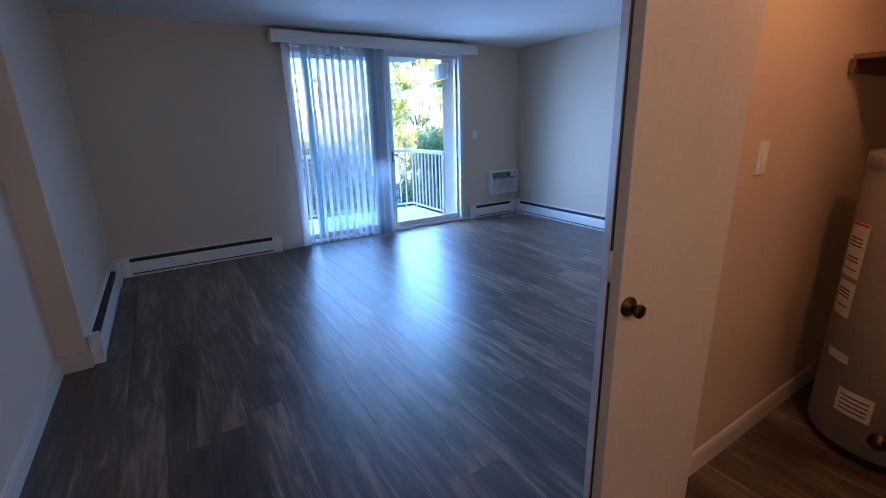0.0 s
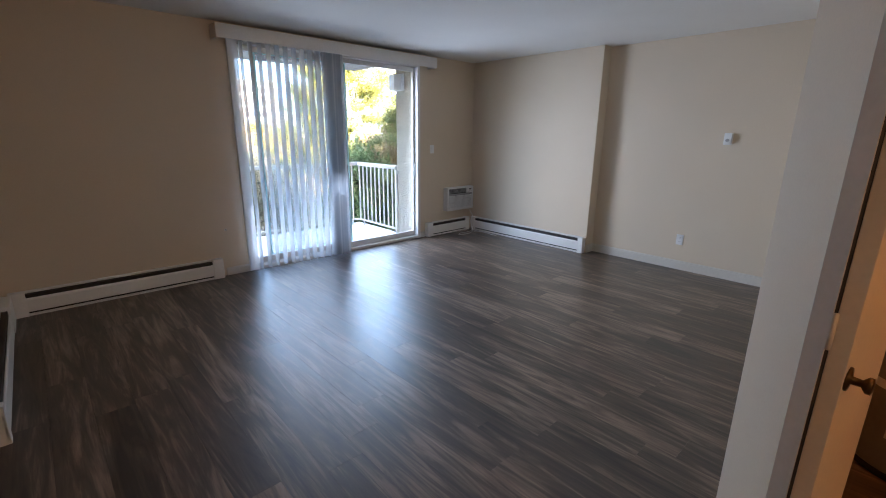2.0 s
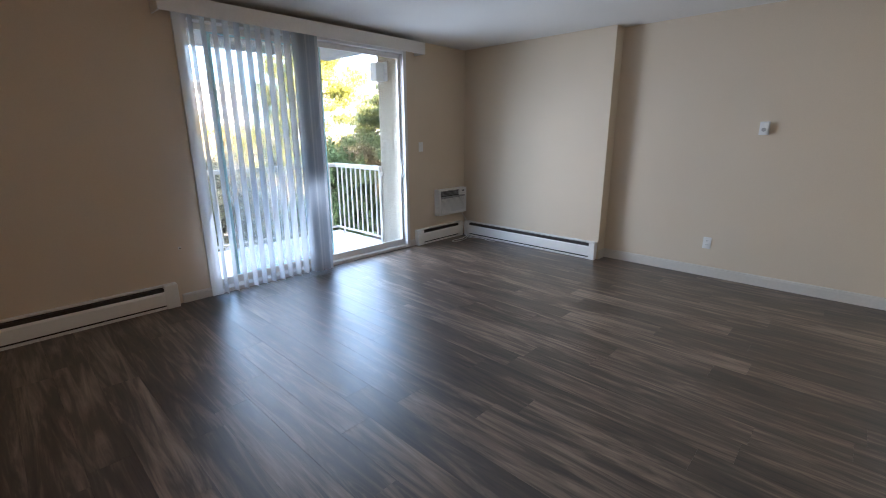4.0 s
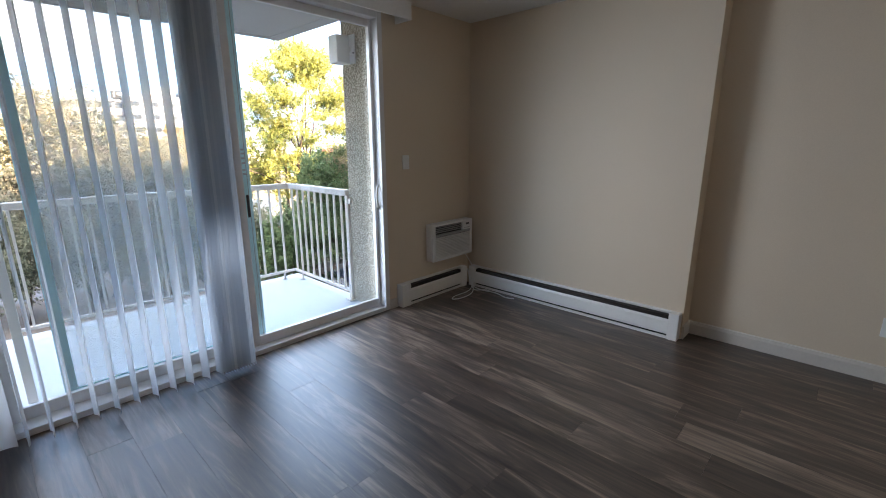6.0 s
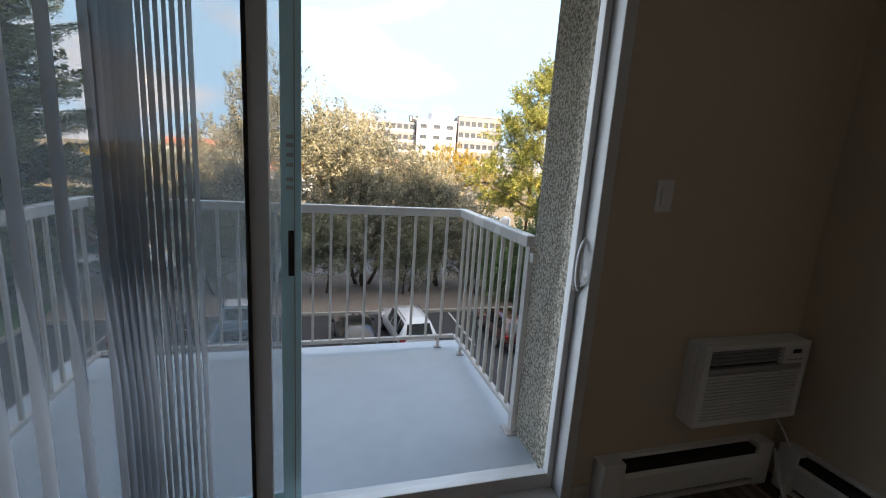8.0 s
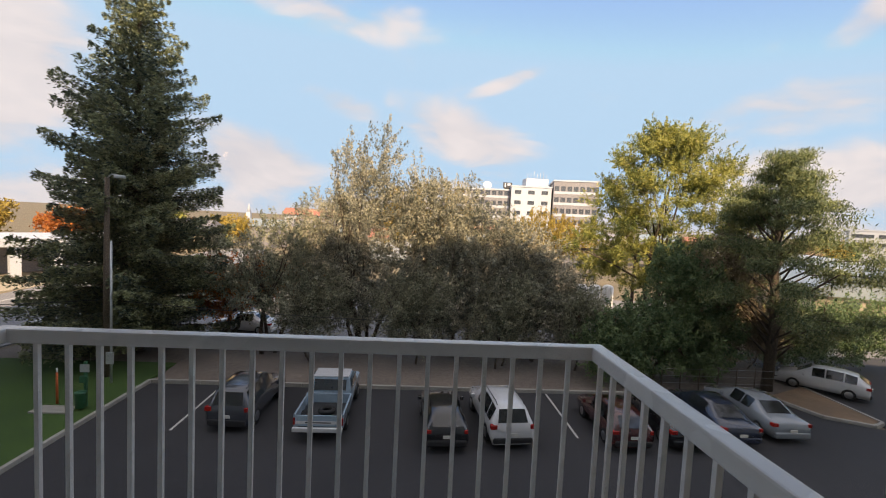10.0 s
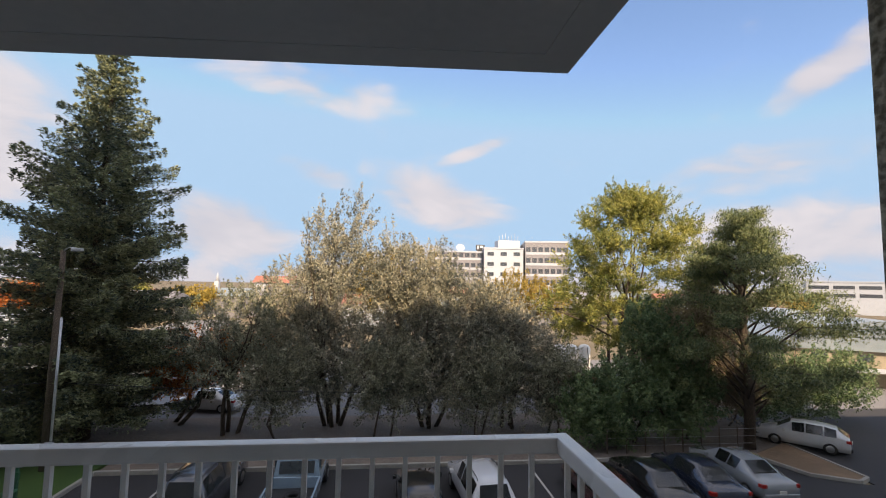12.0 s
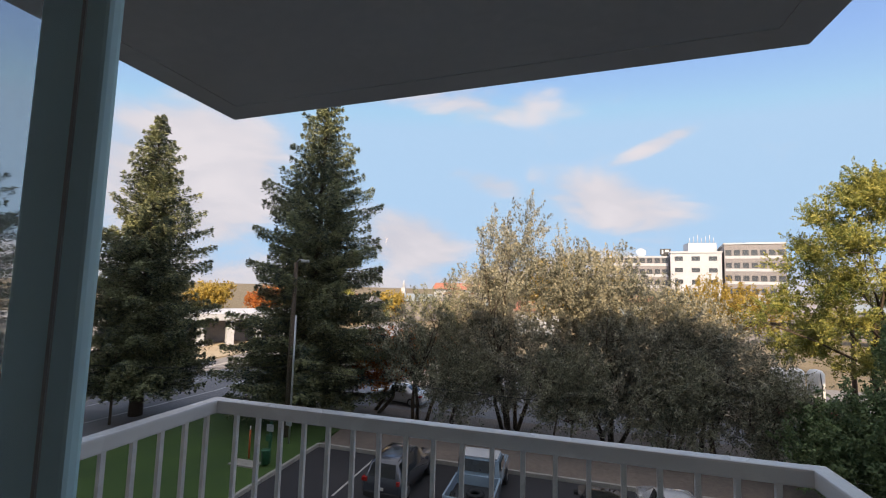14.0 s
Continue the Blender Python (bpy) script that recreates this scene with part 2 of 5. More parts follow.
VINYL = surface("white_vinyl_frame", (0.70, 0.68, 0.66), (0.77, 0.755, 0.735), 0.35, 30, 3, 0.02)
PLASTIC = surface("white_plastic", (0.78, 0.78, 0.76), (0.84, 0.83, 0.81), 0.4, 30, 3, 0.02)
GREYP = surface("grey_plastic", (0.34, 0.34, 0.34), (0.42, 0.41, 0.40), 0.4, 30, 3, 0.02)
DARK = surface("dark_gap", (0.012, 0.010, 0.009), (0.025, 0.02, 0.018), 0.6, 30, 3, 0.02)
SLOT = surface("dark_brown_fins", (0.014, 0.009, 0.007), (0.03, 0.02, 0.015), 0.5, 30, 3, 0.02)
BRONZE = surface("dark_bronze", (0.03, 0.02, 0.012), (0.09, 0.055, 0.025), 0.3, 50, 6, 0.05, metal=0.9)
TANK = surface("grey_tank_enamel", (0.20, 0.19, 0.18), (0.27, 0.26, 0.24), 0.4, 30, 3, 0.03)
PAPER = surface("paper_label", (0.66, 0.64, 0.58), (0.76, 0.74, 0.68), 0.6, 80, 8, 0.0)
INK = surface("black_print", (0.02, 0.02, 0.02), (0.04, 0.04, 0.04), 0.6, 50, 5, 0.0)
REDINK = surface("red_print", (0.42, 0.03, 0.02), (0.5, 0.05, 0.03), 0.6, 50, 5, 0.0)
SHELFW = surface("brown_shelf_wood", (0.10, 0.05, 0.025), (0.2, 0.11, 0.055), 0.5, 30, 3, 0.05, stretch=(1, 8, 8))
# the tone varied vane by vane puts the pleats' shading into the colour
VANE = see_through("sheer_vane", (0.76, 0.80, 0.85), 0.92, 0.45, 0.24)
MESHM = see_through("insect_screen", (0.36, 0.39, 0.39), 0.34, 0.5)
GLASS = clear_glass("door_glass")
STUCCO = surface("pebble_stucco", (0.24, 0.205, 0.15), (0.66, 0.59, 0.47), 0.85, 85, 85, 1.0)
STUCCO.node_tree.nodes["Color Ramp"].color_ramp.elements[0].position = 0.40
STUCCO.node_tree.nodes["Color Ramp"].color_ramp.elements[1].position = 0.60
STUCCO.node_tree.nodes["Bump"].inputs["Distance"].default_value = 0.02
BALC = surface("balcony_paint", (0.50, 0.54, 0.56), (0.61, 0.65, 0.67), 0.5, 14, 1.6, 0.1)
CONC = surface("painted_concrete", (0.42, 0.40, 0.38), (0.52, 0.50, 0.47), 0.8, 30, 1.6, 0.25)
RAIL = surface("rail_paint", (0.66, 0.60, 0.54), (0.74, 0.68, 0.62), 0.27, 35, 4, 0.05)
FACADE = surface("facade_render", (0.54, 0.50, 0.43), (0.62, 0.58, 0.50), 0.85, 8, 0.5, 0.2)
FLOORW = plank_wood()
SUB = surface("floor_underlay", (0.02, 0.017, 0.015), (0.035, 0.03, 0.026), 0.7, 30, 3, 0.0)
# aluminium with the sky's blue reflection put into its base colour
ALUSKY = surface("sky_tinted_aluminium", (0.58, 0.84, 0.88), (0.64, 0.90, 0.94), 0.35, 30, 3, 0.03)


def foliage(name, low, high, patch=0.7, through=0.3):
    """Leaves: colour varied leaf by leaf and in patches, some light shining through."""
    m = bpy.data.materials.new(name)
    m.use_nodes = True
    n, l = m.node_tree.nodes, m.node_tree.links
    b, out = n["Principled BSDF"], n["Material Output"]
    co, ns, geo = n.new("ShaderNodeTexCoord"), n.new("ShaderNodeTexNoise"), n.new("ShaderNodeNewGeometry")
    ns.inputs["Scale"].default_value, ns.inputs["Detail"].default_value = patch, 3
    l.new(co.outputs["Object"], ns.inputs["Vector"])
    k = n.new("ShaderNodeMath")
    k.operation = "MULTIPLY_ADD"
    k.inputs[1].default_value = 0.7
    l.new(geo.outputs["Random Per Island"], k.inputs[0])
    k2 = n.new("ShaderNodeMath")
    k2.operation = "MULTIPLY_ADD"
    k2.inputs[1].default_value, k2.inputs[2].default_value = 1.5, -0.6
    l.new(ns.outputs["Fac"], k2.inputs[0])
    l.new(k2.outputs["Value"], k.inputs[2])
    cr = n.new("ShaderNodeValToRGB")
    cr.color_ramp.elements[0].position, cr.color_ramp.elements[1].position = 0.15, 0.85
    cr.color_ramp.elements[0].color, cr.color_ramp.elements[1].color = (*low, 1), (*high, 1)
    l.new(k.outputs["Value"], cr.inputs["Fac"])
    l.new(cr.outputs["Color"], b.inputs["Base Color"])
    b.inputs["Roughness"].default_value = 0.6
    tl, mx = n.new("ShaderNodeBsdfTranslucent"), n.new("ShaderNodeMixShader")
    l.new(cr.outputs["Color"], tl.inputs["Color"])
    mx.inputs["Fac"].default_value = through
    l.new(b.outputs["BSDF"], mx.inputs[1])
    l.new(tl.outputs["BSDF"], mx.inputs[2])
    l.new(mx.outputs["Shader"], out.inputs["Surface"])
    return m


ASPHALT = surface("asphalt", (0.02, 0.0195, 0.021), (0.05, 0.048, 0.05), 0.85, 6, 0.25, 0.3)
ROADM = surface("worn_road_asphalt", (0.14, 0.135, 0.14), (0.22, 0.21, 0.205), 0.85, 4, 0.12, 0.3)
EARTH = surface("dry_earth_and_grass", (0.09, 0.075, 0.045), (0.22, 0.17, 0.10), 0.95, 3, 0.2, 0.4)
LITTER = surface("leaf_litter", (0.13, 0.085, 0.05), (0.36, 0.235, 0.14), 0.95, 5, 0.5, 0.6)
DIRT = surface("shaded_grey_earth", (0.11, 0.09, 0.075), (0.24, 0.19, 0.15), 0.95, 5, 0.4, 0.6)
LAWN = surface("lawn", (0.026, 0.062, 0.010), (0.065, 0.12, 0.022), 0.95, 9, 0.5, 0.6)
KERB = surface("kerb_concrete", (0.30, 0.28, 0.24), (0.42, 0.40, 0.35), 0.9, 8, 1, 0.3)
LINE = surface("line_paint", (0.45, 0.44, 0.40), (0.6, 0.58, 0.54), 0.8, 9, 2, 0.1)
BARK = surface("bark", (0.045, 0.032, 0.022), (0.12, 0.09, 0.065), 0.9, 14, 2, 0.8, stretch=(1, 1, 0.25))
POLEW = surface("weathered_pole_wood", (0.07, 0.05, 0.035), (0.16, 0.12, 0.085), 0.9, 12, 1.5, 0.4, stretch=(4, 4, 0.3))
SPRUCE = foliage("spruce_needles", (0.028, 0.051, 0.042), (0.33, 0.345, 0.165), 0.8, 0.12)
PINE = foliage("pine_needles", (0.04, 0.07, 0.026), (0.23, 0.25, 0.085), 0.9, 0.1)
OLIVE = foliage("grey_green_leaves", (0.10, 0.112, 0.085), (0.48, 0.44, 0.31), 0.45, 0.3)
OLIVEDARK = foliage("dull_green_leaves", (0.10, 0.118, 0.075), (0.42, 0.40, 0.26), 0.5, 0.3)
ASH = foliage("yellow_green_leaves", (0.11, 0.15, 0.035), (0.46, 0.42, 0.10), 0.5, 0.34)
DARKLEAF = foliage("dark_green_leaves", (0.055, 0.105, 0.042), (0.21, 0.28, 0.11), 0.6, 0.2)
GOLD = foliage("golden_leaves", (0.20, 0.15, 0.03), (0.48, 0.34, 0.06), 0.4, 0.35)
RUST = foliage("orange_leaves", (0.24, 0.06, 0.012), (0.55, 0.20, 0.03), 0.5, 0.35)
BROWN = foliage("dry_brown_leaves", (0.16, 0.12, 0.075), (0.36, 0.28, 0.17), 0.5, 0.25)
OFFICE = surface("pale_office_render", (0.40, 0.42, 0.46), (0.48, 0.50, 0.54), 0.7, 0.6, 0.1, 0.05)
OFFGREY = surface("brown_grey_panels", (0.19, 0.18, 0.19), (0.26, 0.245, 0.25), 0.7, 0.6, 0.1, 0.05)
OFFWIN = surface("dark_window_glass", (0.04, 0.045, 0.055), (0.09, 0.10, 0.115), 0.15, 0.5, 0.2, 0.0)
ROOFRED = surface("red_roof", (0.28, 0.11, 0.075), (0.38, 0.16, 0.11), 0.8, 1, 0.2, 0.1)
ROOFGREEN = surface("grey_green_metal_roof", (0.20, 0.24, 0.26), (0.29, 0.33, 0.35), 0.45, 0.8, 0.2, 0.05)
TANW = surface("tan_wall", (0.29, 0.24, 0.17), (0.37, 0.31, 0.22), 0.85, 1, 0.2, 0.1)
TYRE = surface("tyre_rubber", (0.012, 0.012, 0.012), (0.025, 0.025, 0.025), 0.8, 30, 4, 0.1)
RIM = surface("alloy_rim", (0.35, 0.35, 0.36), (0.5, 0.5, 0.5), 0.3, 20, 4, 0.0, metal=0.9)
CARGLASS = surface("car_glass", (0.015, 0.018, 0.02), (0.05, 0.06, 0.065), 0.06, 3, 1, 0.0, sheen=1.0)
CARGLASS.node_tree.nodes["Principled BSDF"].inputs["Coat Weight"].default_value = 1.0
TAILL = surface("red_lamp_lens", (0.32, 0.01, 0.01), (0.45, 0.03, 0.02), 0.15, 20, 4, 0.0)
HEADL = surface("clear_lamp_lens", (0.5, 0.5, 0.5), (0.7, 0.7, 0.7), 0.1, 20, 4, 0.0)
BUMPER = surface("black_bumper", (0.02, 0.02, 0.021), (0.035, 0.035, 0.036), 0.5, 20, 4, 0.0)
GREENP = surface("green_paint", (0.02, 0.09, 0.045), (0.035, 0.14, 0.07), 0.5, 20, 3, 0.0)
ORANGEP = surface("orange_plastic", (0.55, 0.10, 0.03), (0.65, 0.16, 0.05), 0.5, 20, 3, 0.0)
SILVERM = surface("galvanised_metal", (0.42, 0.43, 0.44), (0.55, 0.56, 0.57), 0.4, 10, 2, 0.05, metal=0.4)


def car_paint(name, low, high):
    m = surface(name, low, high, 0.2, 12, 1.5, 0.0)
    m.node_tree.nodes["Principled BSDF"].inputs["Coat Weight"].default_value = 1.0
    return m


PAINTS = {
    "white": car_paint("white_car_paint", (0.62, 0.62, 0.62), (0.72, 0.72, 0.72)),
    "silver": car_paint("silver_car_paint", (0.22, 0.24, 0.255), (0.30, 0.32, 0.335)),
    "black": car_paint("black_car_paint", (0.010, 0.011, 0.013), (0.022, 0.023, 0.026)),
    "grey": car_paint("dark_grey_car_paint", (0.045, 0.05, 0.06), (0.08, 0.085, 0.10)),
    "navy": car_paint("dark_blue_car_paint", (0.015, 0.022, 0.04), (0.03, 0.04, 0.07)),
    "blue": car_paint("pale_blue_car_paint", (0.28, 0.38, 0.46), (0.38, 0.48, 0.56)),
    "red": car_paint("red_car_paint", (0.32, 0.02, 0.02), (0.42, 0.04, 0.03)),
    "maroon": car_paint("dark_red_car_paint", (0.05, 0.012, 0.012), (0.09, 0.02, 0.02)),
}


# ---- builders ----
def mesh_of(name, bm):
    me = bpy.data.meshes.new(name)
    bm.to_mesh(me)
    bm.free()
    return me


def add_box(bm, x0, x1, y0, y1, z0, z1, bevel=0.0):
    """A box between two corners, with its edges rounded by bevel."""
    made = bmesh.ops.create_cube(bm, size=1.0)["verts"]
    for v in made:
        v.co = Vector((x0 + (v.co.x + 0.5) * (x1 - x0), y0 + (v.co.y + 0.5) * (y1 - y0), z0 + (v.co.z + 0.5) * (z1 - z0)))
    if bevel:
        edges = list({e for v in made for e in v.link_edges})
        bmesh.ops.bevel(bm, geom=edges, offset=bevel, segments=2, profile=0.6, affect="EDGES", clamp_overlap=True)
    return bm


def add_tube(bm, points, radius, sides=8):
    """A round bar along points; radius is one number or one a point."""
    radii = radius if isinstance(radius, (list, tuple)) else [radius] * len(points)
    pts, rings = [Vector(p) for p in points], []
    for i, p in enumerate(pts):
        d = (pts[min(i + 1, len(pts) - 1)] - pts[max(i - 1, 0)]).normalized()
        a = d.orthogonal().normalized() if i == 0 else (rings_a - d * rings_a.dot(d)).normalized()
        rings_a, b = a, d.cross(a)
        rings.append([bm.verts.new(p + radii[i] * (math.cos(2 * math.pi * k / sides) * a + math.sin(2 * math.pi * k / sides) * b)) for k in range(sides)])
    for r0, r1 in zip(rings, rings[1:]):
        for k in range(sides):
            f = bm.faces.new((r0[k], r0[(k + 1) % sides], r1[(k + 1) % sides], r1[k]))
            f.smooth = True
    bm.faces.new(rings[0][::-1])
    bm.faces.new(rings[-1])
    return bm


def add_prism(bm, outline, axis, a, b):
    """An outline of 2D points pushed along an axis from a to b."""
    def place(p, d):
        return {"x": (d, p[0], p[1]), "y": (p[0], d, p[1]), "z": (p[0], p[1], d)}[axis]
    r0 = [bm.verts.new(place(p, a)) for p in outline]
    r1 = [bm.verts.new(place(p, b)) for p in outline]
    k = len(outline)
    bm.faces.new(r0), bm.faces.new(r1[::-1])
    for i in range(k):
        bm.faces.new((r0[i], r0[(i + 1) % k], r1[(i + 1) % k], r1[i]))
    bmesh.ops.recalc_face_normals(bm, faces=bm.faces)
    return bm


def box(*a, bevel=0.0):
    return add_box(bmesh.new(), *a, bevel=bevel)


def part(name, bm, material, parent, label=""):
    """One mesh object under a thing or a part."""
    ob = new(name, mesh_of(name, bm))
    ob.data.materials.append(material)
    ob.parent = parent
    return tagged(ob, label)


def thing(name, label, category, group="", kind="", at=(0, 0, 0), turn=0):
    ob = tagged(new(name), label, category, group, kind)
    ob.matrix_basis = pose(*at, 0, 0, turn)
    return ob


def solid(name, bm, material, label, category, kind="structure", group=""):
    ob = new(name, mesh_of(name, bm))
    ob.data.materials.append(material)
    return tagged(ob, label, category, group, kind)


# ---- the flat: shell ----
W, H = 5.034, 2.44           # window wall's inner face, ceiling height
LX, LF = -0.12, 0.03         # left wall, and where it is furred out past y = 3.03
RX, RF = 5.54, 5.37          # right wall, and where it is furred out past y = 3.02
DL, DR, DT = 1.93, 4.325, 2.34   # the sliding door's opening
BACK = -2.4

solid("wall_left", box(LX - 0.2, LX, BACK - 0.2, W, 0, H), WALL, "smooth beige painted wall of the living room", "wall")
solid("wall_left_furring", box(LX, LF, 3.03, W, 0, H), WALL, "beige painted thicker stretch of wall above a baseboard heater", "wall")
solid("wall_right", box(RX, RX + 0.2, 0.55, W, 0, H), WALL, "smooth beige painted wall with a thermostat and an outlet", "wall")
solid("wall_right_furring", box(RF, RX, 3.02, W, 0, H), WALL, "beige painted thicker stretch of wall beside the window wall", "wall")
north = bmesh.new()
add_box(north, LX - 0.2, DL, W, W + 0.2, 0, H)
add_box(north, DR, RX + 0.2, W, W + 0.2, 0, H)
add_box(north, DL, DR, W, W + 0.2, DT, H)
solid("wall_north", north, WALL, "beige painted window wall with a wide sliding door opening", "wall")
solid("ceiling", box(LX - 0.2, RX + 0.2, BACK - 0.2, W + 0.2, H, H + 0.2), CEIL, "white painted flat ceiling of the living room", "ceiling")
part_wall = add_prism(bmesh.new(), [(RX + 0.2, 0.47), (RX + 0.2, 0.585), (1.85, 0.579), (1.55, 0.434), (1.575, 0.424), (1.76, 0.47)], "z", 0, H)
solid("wall_partition", part_wall, WALL, "beige painted end of the wall beside the closet", "wall")
closet = bmesh.new()
add_box(closet, 1.66, 1.74, -2.6, -0.62, 0, H)
add_box(closet, 1.66, 1.74, -0.62, 0.42, 2.08, H)
add_box(closet, 4.05, 4.15, -1.0, 0.47, 0, H)
add_box(closet, 1.74, 4.15, -1.1, -1.0, 0, H)
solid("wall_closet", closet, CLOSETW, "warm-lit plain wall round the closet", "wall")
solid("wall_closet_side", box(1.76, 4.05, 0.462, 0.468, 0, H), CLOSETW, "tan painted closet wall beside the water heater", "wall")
solid("wall_back", box(LX - 0.2, 1.74, BACK - 0.2, BACK, 0, H), WALL, "plain beige wall at the hall's end", "wall")

skirt = [(0, 0), (0.014, 0), (0.014, 0.075), (0.009, 0.095), (0, 0.1)]
sk = add_prism(bmesh.new(), [(RX - p, z) for p, z in skirt], "y", 0.6, 3.02)
solid("baseboard_right", sk, TRIM, "low painted baseboard along the wall", "baseboard")
sk = add_prism(bmesh.new(), [(LX + p, z) for p, z in skirt], "y", BACK, 3.03)
solid("baseboard_left", sk, TRIM, "low painted baseboard along the hall wall", "baseboard")
sk = add_prism(bmesh.new(), [(3.02 - p, z) for p, z in skirt], "x", RF + 0.01, RX - 0.014)
solid("baseboard_return", sk, TRIM, "short painted baseboard on the wall's return", "baseboard")
for a, b in ((1.70, DL), (DR, 4.41)):
    sk = add_prism(bmesh.new(), [(W - p, z * 0.8) for p, z in skirt], "x", a, b)
    solid("baseboard_window", sk, TRIM, "short painted baseboard beside the sliding door", "baseboard")
sk = add_prism(bmesh.new(), [(0.46 - p, z) for p, z in skirt], "x", 1.78, 4.05)
solid("baseboard_closet", sk, TRIM, "painted baseboard along the closet wall", "baseboard")
solid("baseboard_block", box(LX, LF + 0.012, 3.0, 3.03, 0, 0.11, bevel=0.003), TRIM, "painted baseboard block at the wall's return", "baseboard")
solid("baseboard_partition", add_prism(bmesh.new(), [(1.85, 0.583), (1.552, 0.439), (1.546, 0.447), (1.847, 0.593), (5.5, 0.597), (5.5, 0.588)], "z", 0, 0.1), TRIM, "painted baseboard round the wall's end", "baseboard")

# ---- baseboard heaters ----
def heater(length, label, slot_a, slot_b):
    """A hydronic baseboard heater along +x, its back on y = 0, facing -y."""
    t = thing("baseboard_heater", label, "heater", "baseboard heaters")
    back = add_prism(bmesh.new(), [(0, 0.02), (-0.012, 0.02), (-0.012, 0.196), (0, 0.2)], "x", 0.0, length)
    part("back_plate", back, WHITE, t)
    hood = add_prism(bmesh.new(), [(-0.012, 0.2), (-0.012, 0.188), (-0.022, 0.186), (-0.026, 0.191), (-0.022, 0.2)], "x", 0, length)
    part("hood", hood, WHITE, t)
    cover = add_prism(bmesh.new(), [(-0.06, 0.035), (-0.068, 0.04), (-0.07, 0.135), (-0.062, 0.152), (-0.058, 0.15), (-0.062, 0.13), (-0.06, 0.045)], "x", 0.0, length)
    part("front_cover", cover, WHITE, t)
    part("fin_tube", box(slot_a, slot_b, -0.056, -0.014, 0.05, 0.178), SLOT, t, "dark brown heating fins inside the slot")
    for x0, x1 in ((0.0, slot_a), (slot_b, length)):
        part("end_cap", box(x0, x1, -0.072, 0, 0.0, 0.202, bevel=0.006), WHITE, t)
    part("foot_strip", box(slot_a, slot_b, -0.064, -0.01, 0.002, 0.02), WHITE, t)
    # dark filler painted as the shade under the front cover
    part("foot_gap_shade", box(slot_a, slot_b, -0.052, -0.012, 0.021, 0.048), DARK, t)
    return t


h1 = heater(1.58, "white metal baseboard heater under the bare wall", 0.1, 1.48)
h1.matrix_basis = pose(0.08, W, 0)
h2 = heater(0.86, "white metal baseboard heater below the air conditioner", 0.10, 0.78)
h2.matrix_basis = pose(4.415, W, 0)
h3 = heater(1.93, "long white metal baseboard heater along the side wall", 0.08, 1.86)
h3.matrix_basis = pose(RF, W - 0.075, 0, 0, 0, -90)
h4 = heater(1.92, "white metal baseboard heater along the shaded side wall", 0.06, 1.6)
h4.matrix_basis = pose(LF, 3.035, 0, 0, 0, 90)

# ---- wall fittings ----
def plate(name, label, category, at, turn, w, h, d=0.006):
    t = thing(name, label, category, at=at, turn=turn)
    part("cover_plate", box(-w / 2, w / 2, -d, 0, -h / 2, h / 2, bevel=0.002), PLASTIC, t)
    return t


sw = plate("light_switch", "white rocker light switch beside the sliding door", "switch", (4.545, W, 1.235), 0, 0.072, 0.115)
part("rocker", box(-0.017, 0.017, -0.011, -0.006, -0.034, 0.034, bevel=0.002), PLASTIC, sw)
ol = plate("wall_outlet", "white duplex power outlet low on the beige wall", "outlet", (RX, 1.99, 0.337), -90, 0.072, 0.115)
for dz in (0.02, -0.02):
    sk = part("socket", box(-0.017, 0.017, -0.009, -0.006, dz - 0.014, dz + 0.014, bevel=0.003), PLASTIC, ol)
    for dx in (-0.006, 0.006):
        part("slot", box(dx - 0.0012, dx + 0.0012, -0.0105, -0.009, dz - 0.002, dz + 0.007), DARK, sk)
th = plate("thermostat", "white square dial thermostat on the beige wall", "thermostat", (RX, 1.685, 1.428), -90, 0.075, 0.115, 0.008)
body = part("body", box(-0.034, 0.034, -0.034, -0.008, -0.05, 0.05, bevel=0.004), PLASTIC, th)
part("dial", add_tube(bmesh.new(), [(0, -0.034, -0.012), (0, -0.042, -0.012)], 0.016, 16), GREYP, body)
jk = plate("cable_jack", "tiny dark cable stub in the beige wall", "jack", (1.735, W, 0.48), 0, 0.022, 0.022, 0.003)
part("pin", add_tube(bmesh.new(), [(0, -0.003, 0), (0, -0.016, 0)], 0.006, 8), BRONZE, jk)

# ---- air conditioner ----
ac = thing("air_conditioner", "white through-wall air conditioner above the baseboard heater", "air conditioner", at=(4.775, W, 0.335))
AW, AH, AD = 0.55, 0.345, 0.09
shell = bmesh.new()
add_box(shell, 0, AW, -AD * 0.6, 0, 0, AH, bevel=0.008)
part("sleeve", shell, PLASTIC, ac)
face = bmesh.new()
add_box(face, 0.0, 0.036, -AD, -AD * 0.6, 0, AH, bevel=0.008)
add_box(face, AW - 0.03, AW, -AD, -AD * 0.6, 0, AH, bevel=0.008)
add_box(face, 0.03, AW - 0.02, -AD, -AD * 0.6, 0, 0.03, bevel=0.006)
add_box(face, 0.03, AW - 0.02, -AD, -AD * 0.6, AH - 0.022, AH, bevel=0.006)
part("bezel", face, PLASTIC, ac)
part("louvre_shadow", box(0.04, AW - 0.02, -AD * 0.76, -AD * 0.601, 0.025, AH - 0.015), DARK, ac)
part("divider", box(0.04, AW - 0.025, -AD + 0.004, -AD * 0.6, 0.225, 0.247, bevel=0.003), GREYP, ac, "grey strip between the two grilles")
for i in range(13):
    z = 0.033 + i * 0.0147
    part("intake_slat", add_prism(bmesh.new(), [(-AD + 0.004, z), (-AD * 0.75, z + 0.004), (-AD * 0.75, z + 0.009), (-AD + 0.006, z + 0.0065)], "x", 0.034, AW - 0.024), PLASTIC, ac)
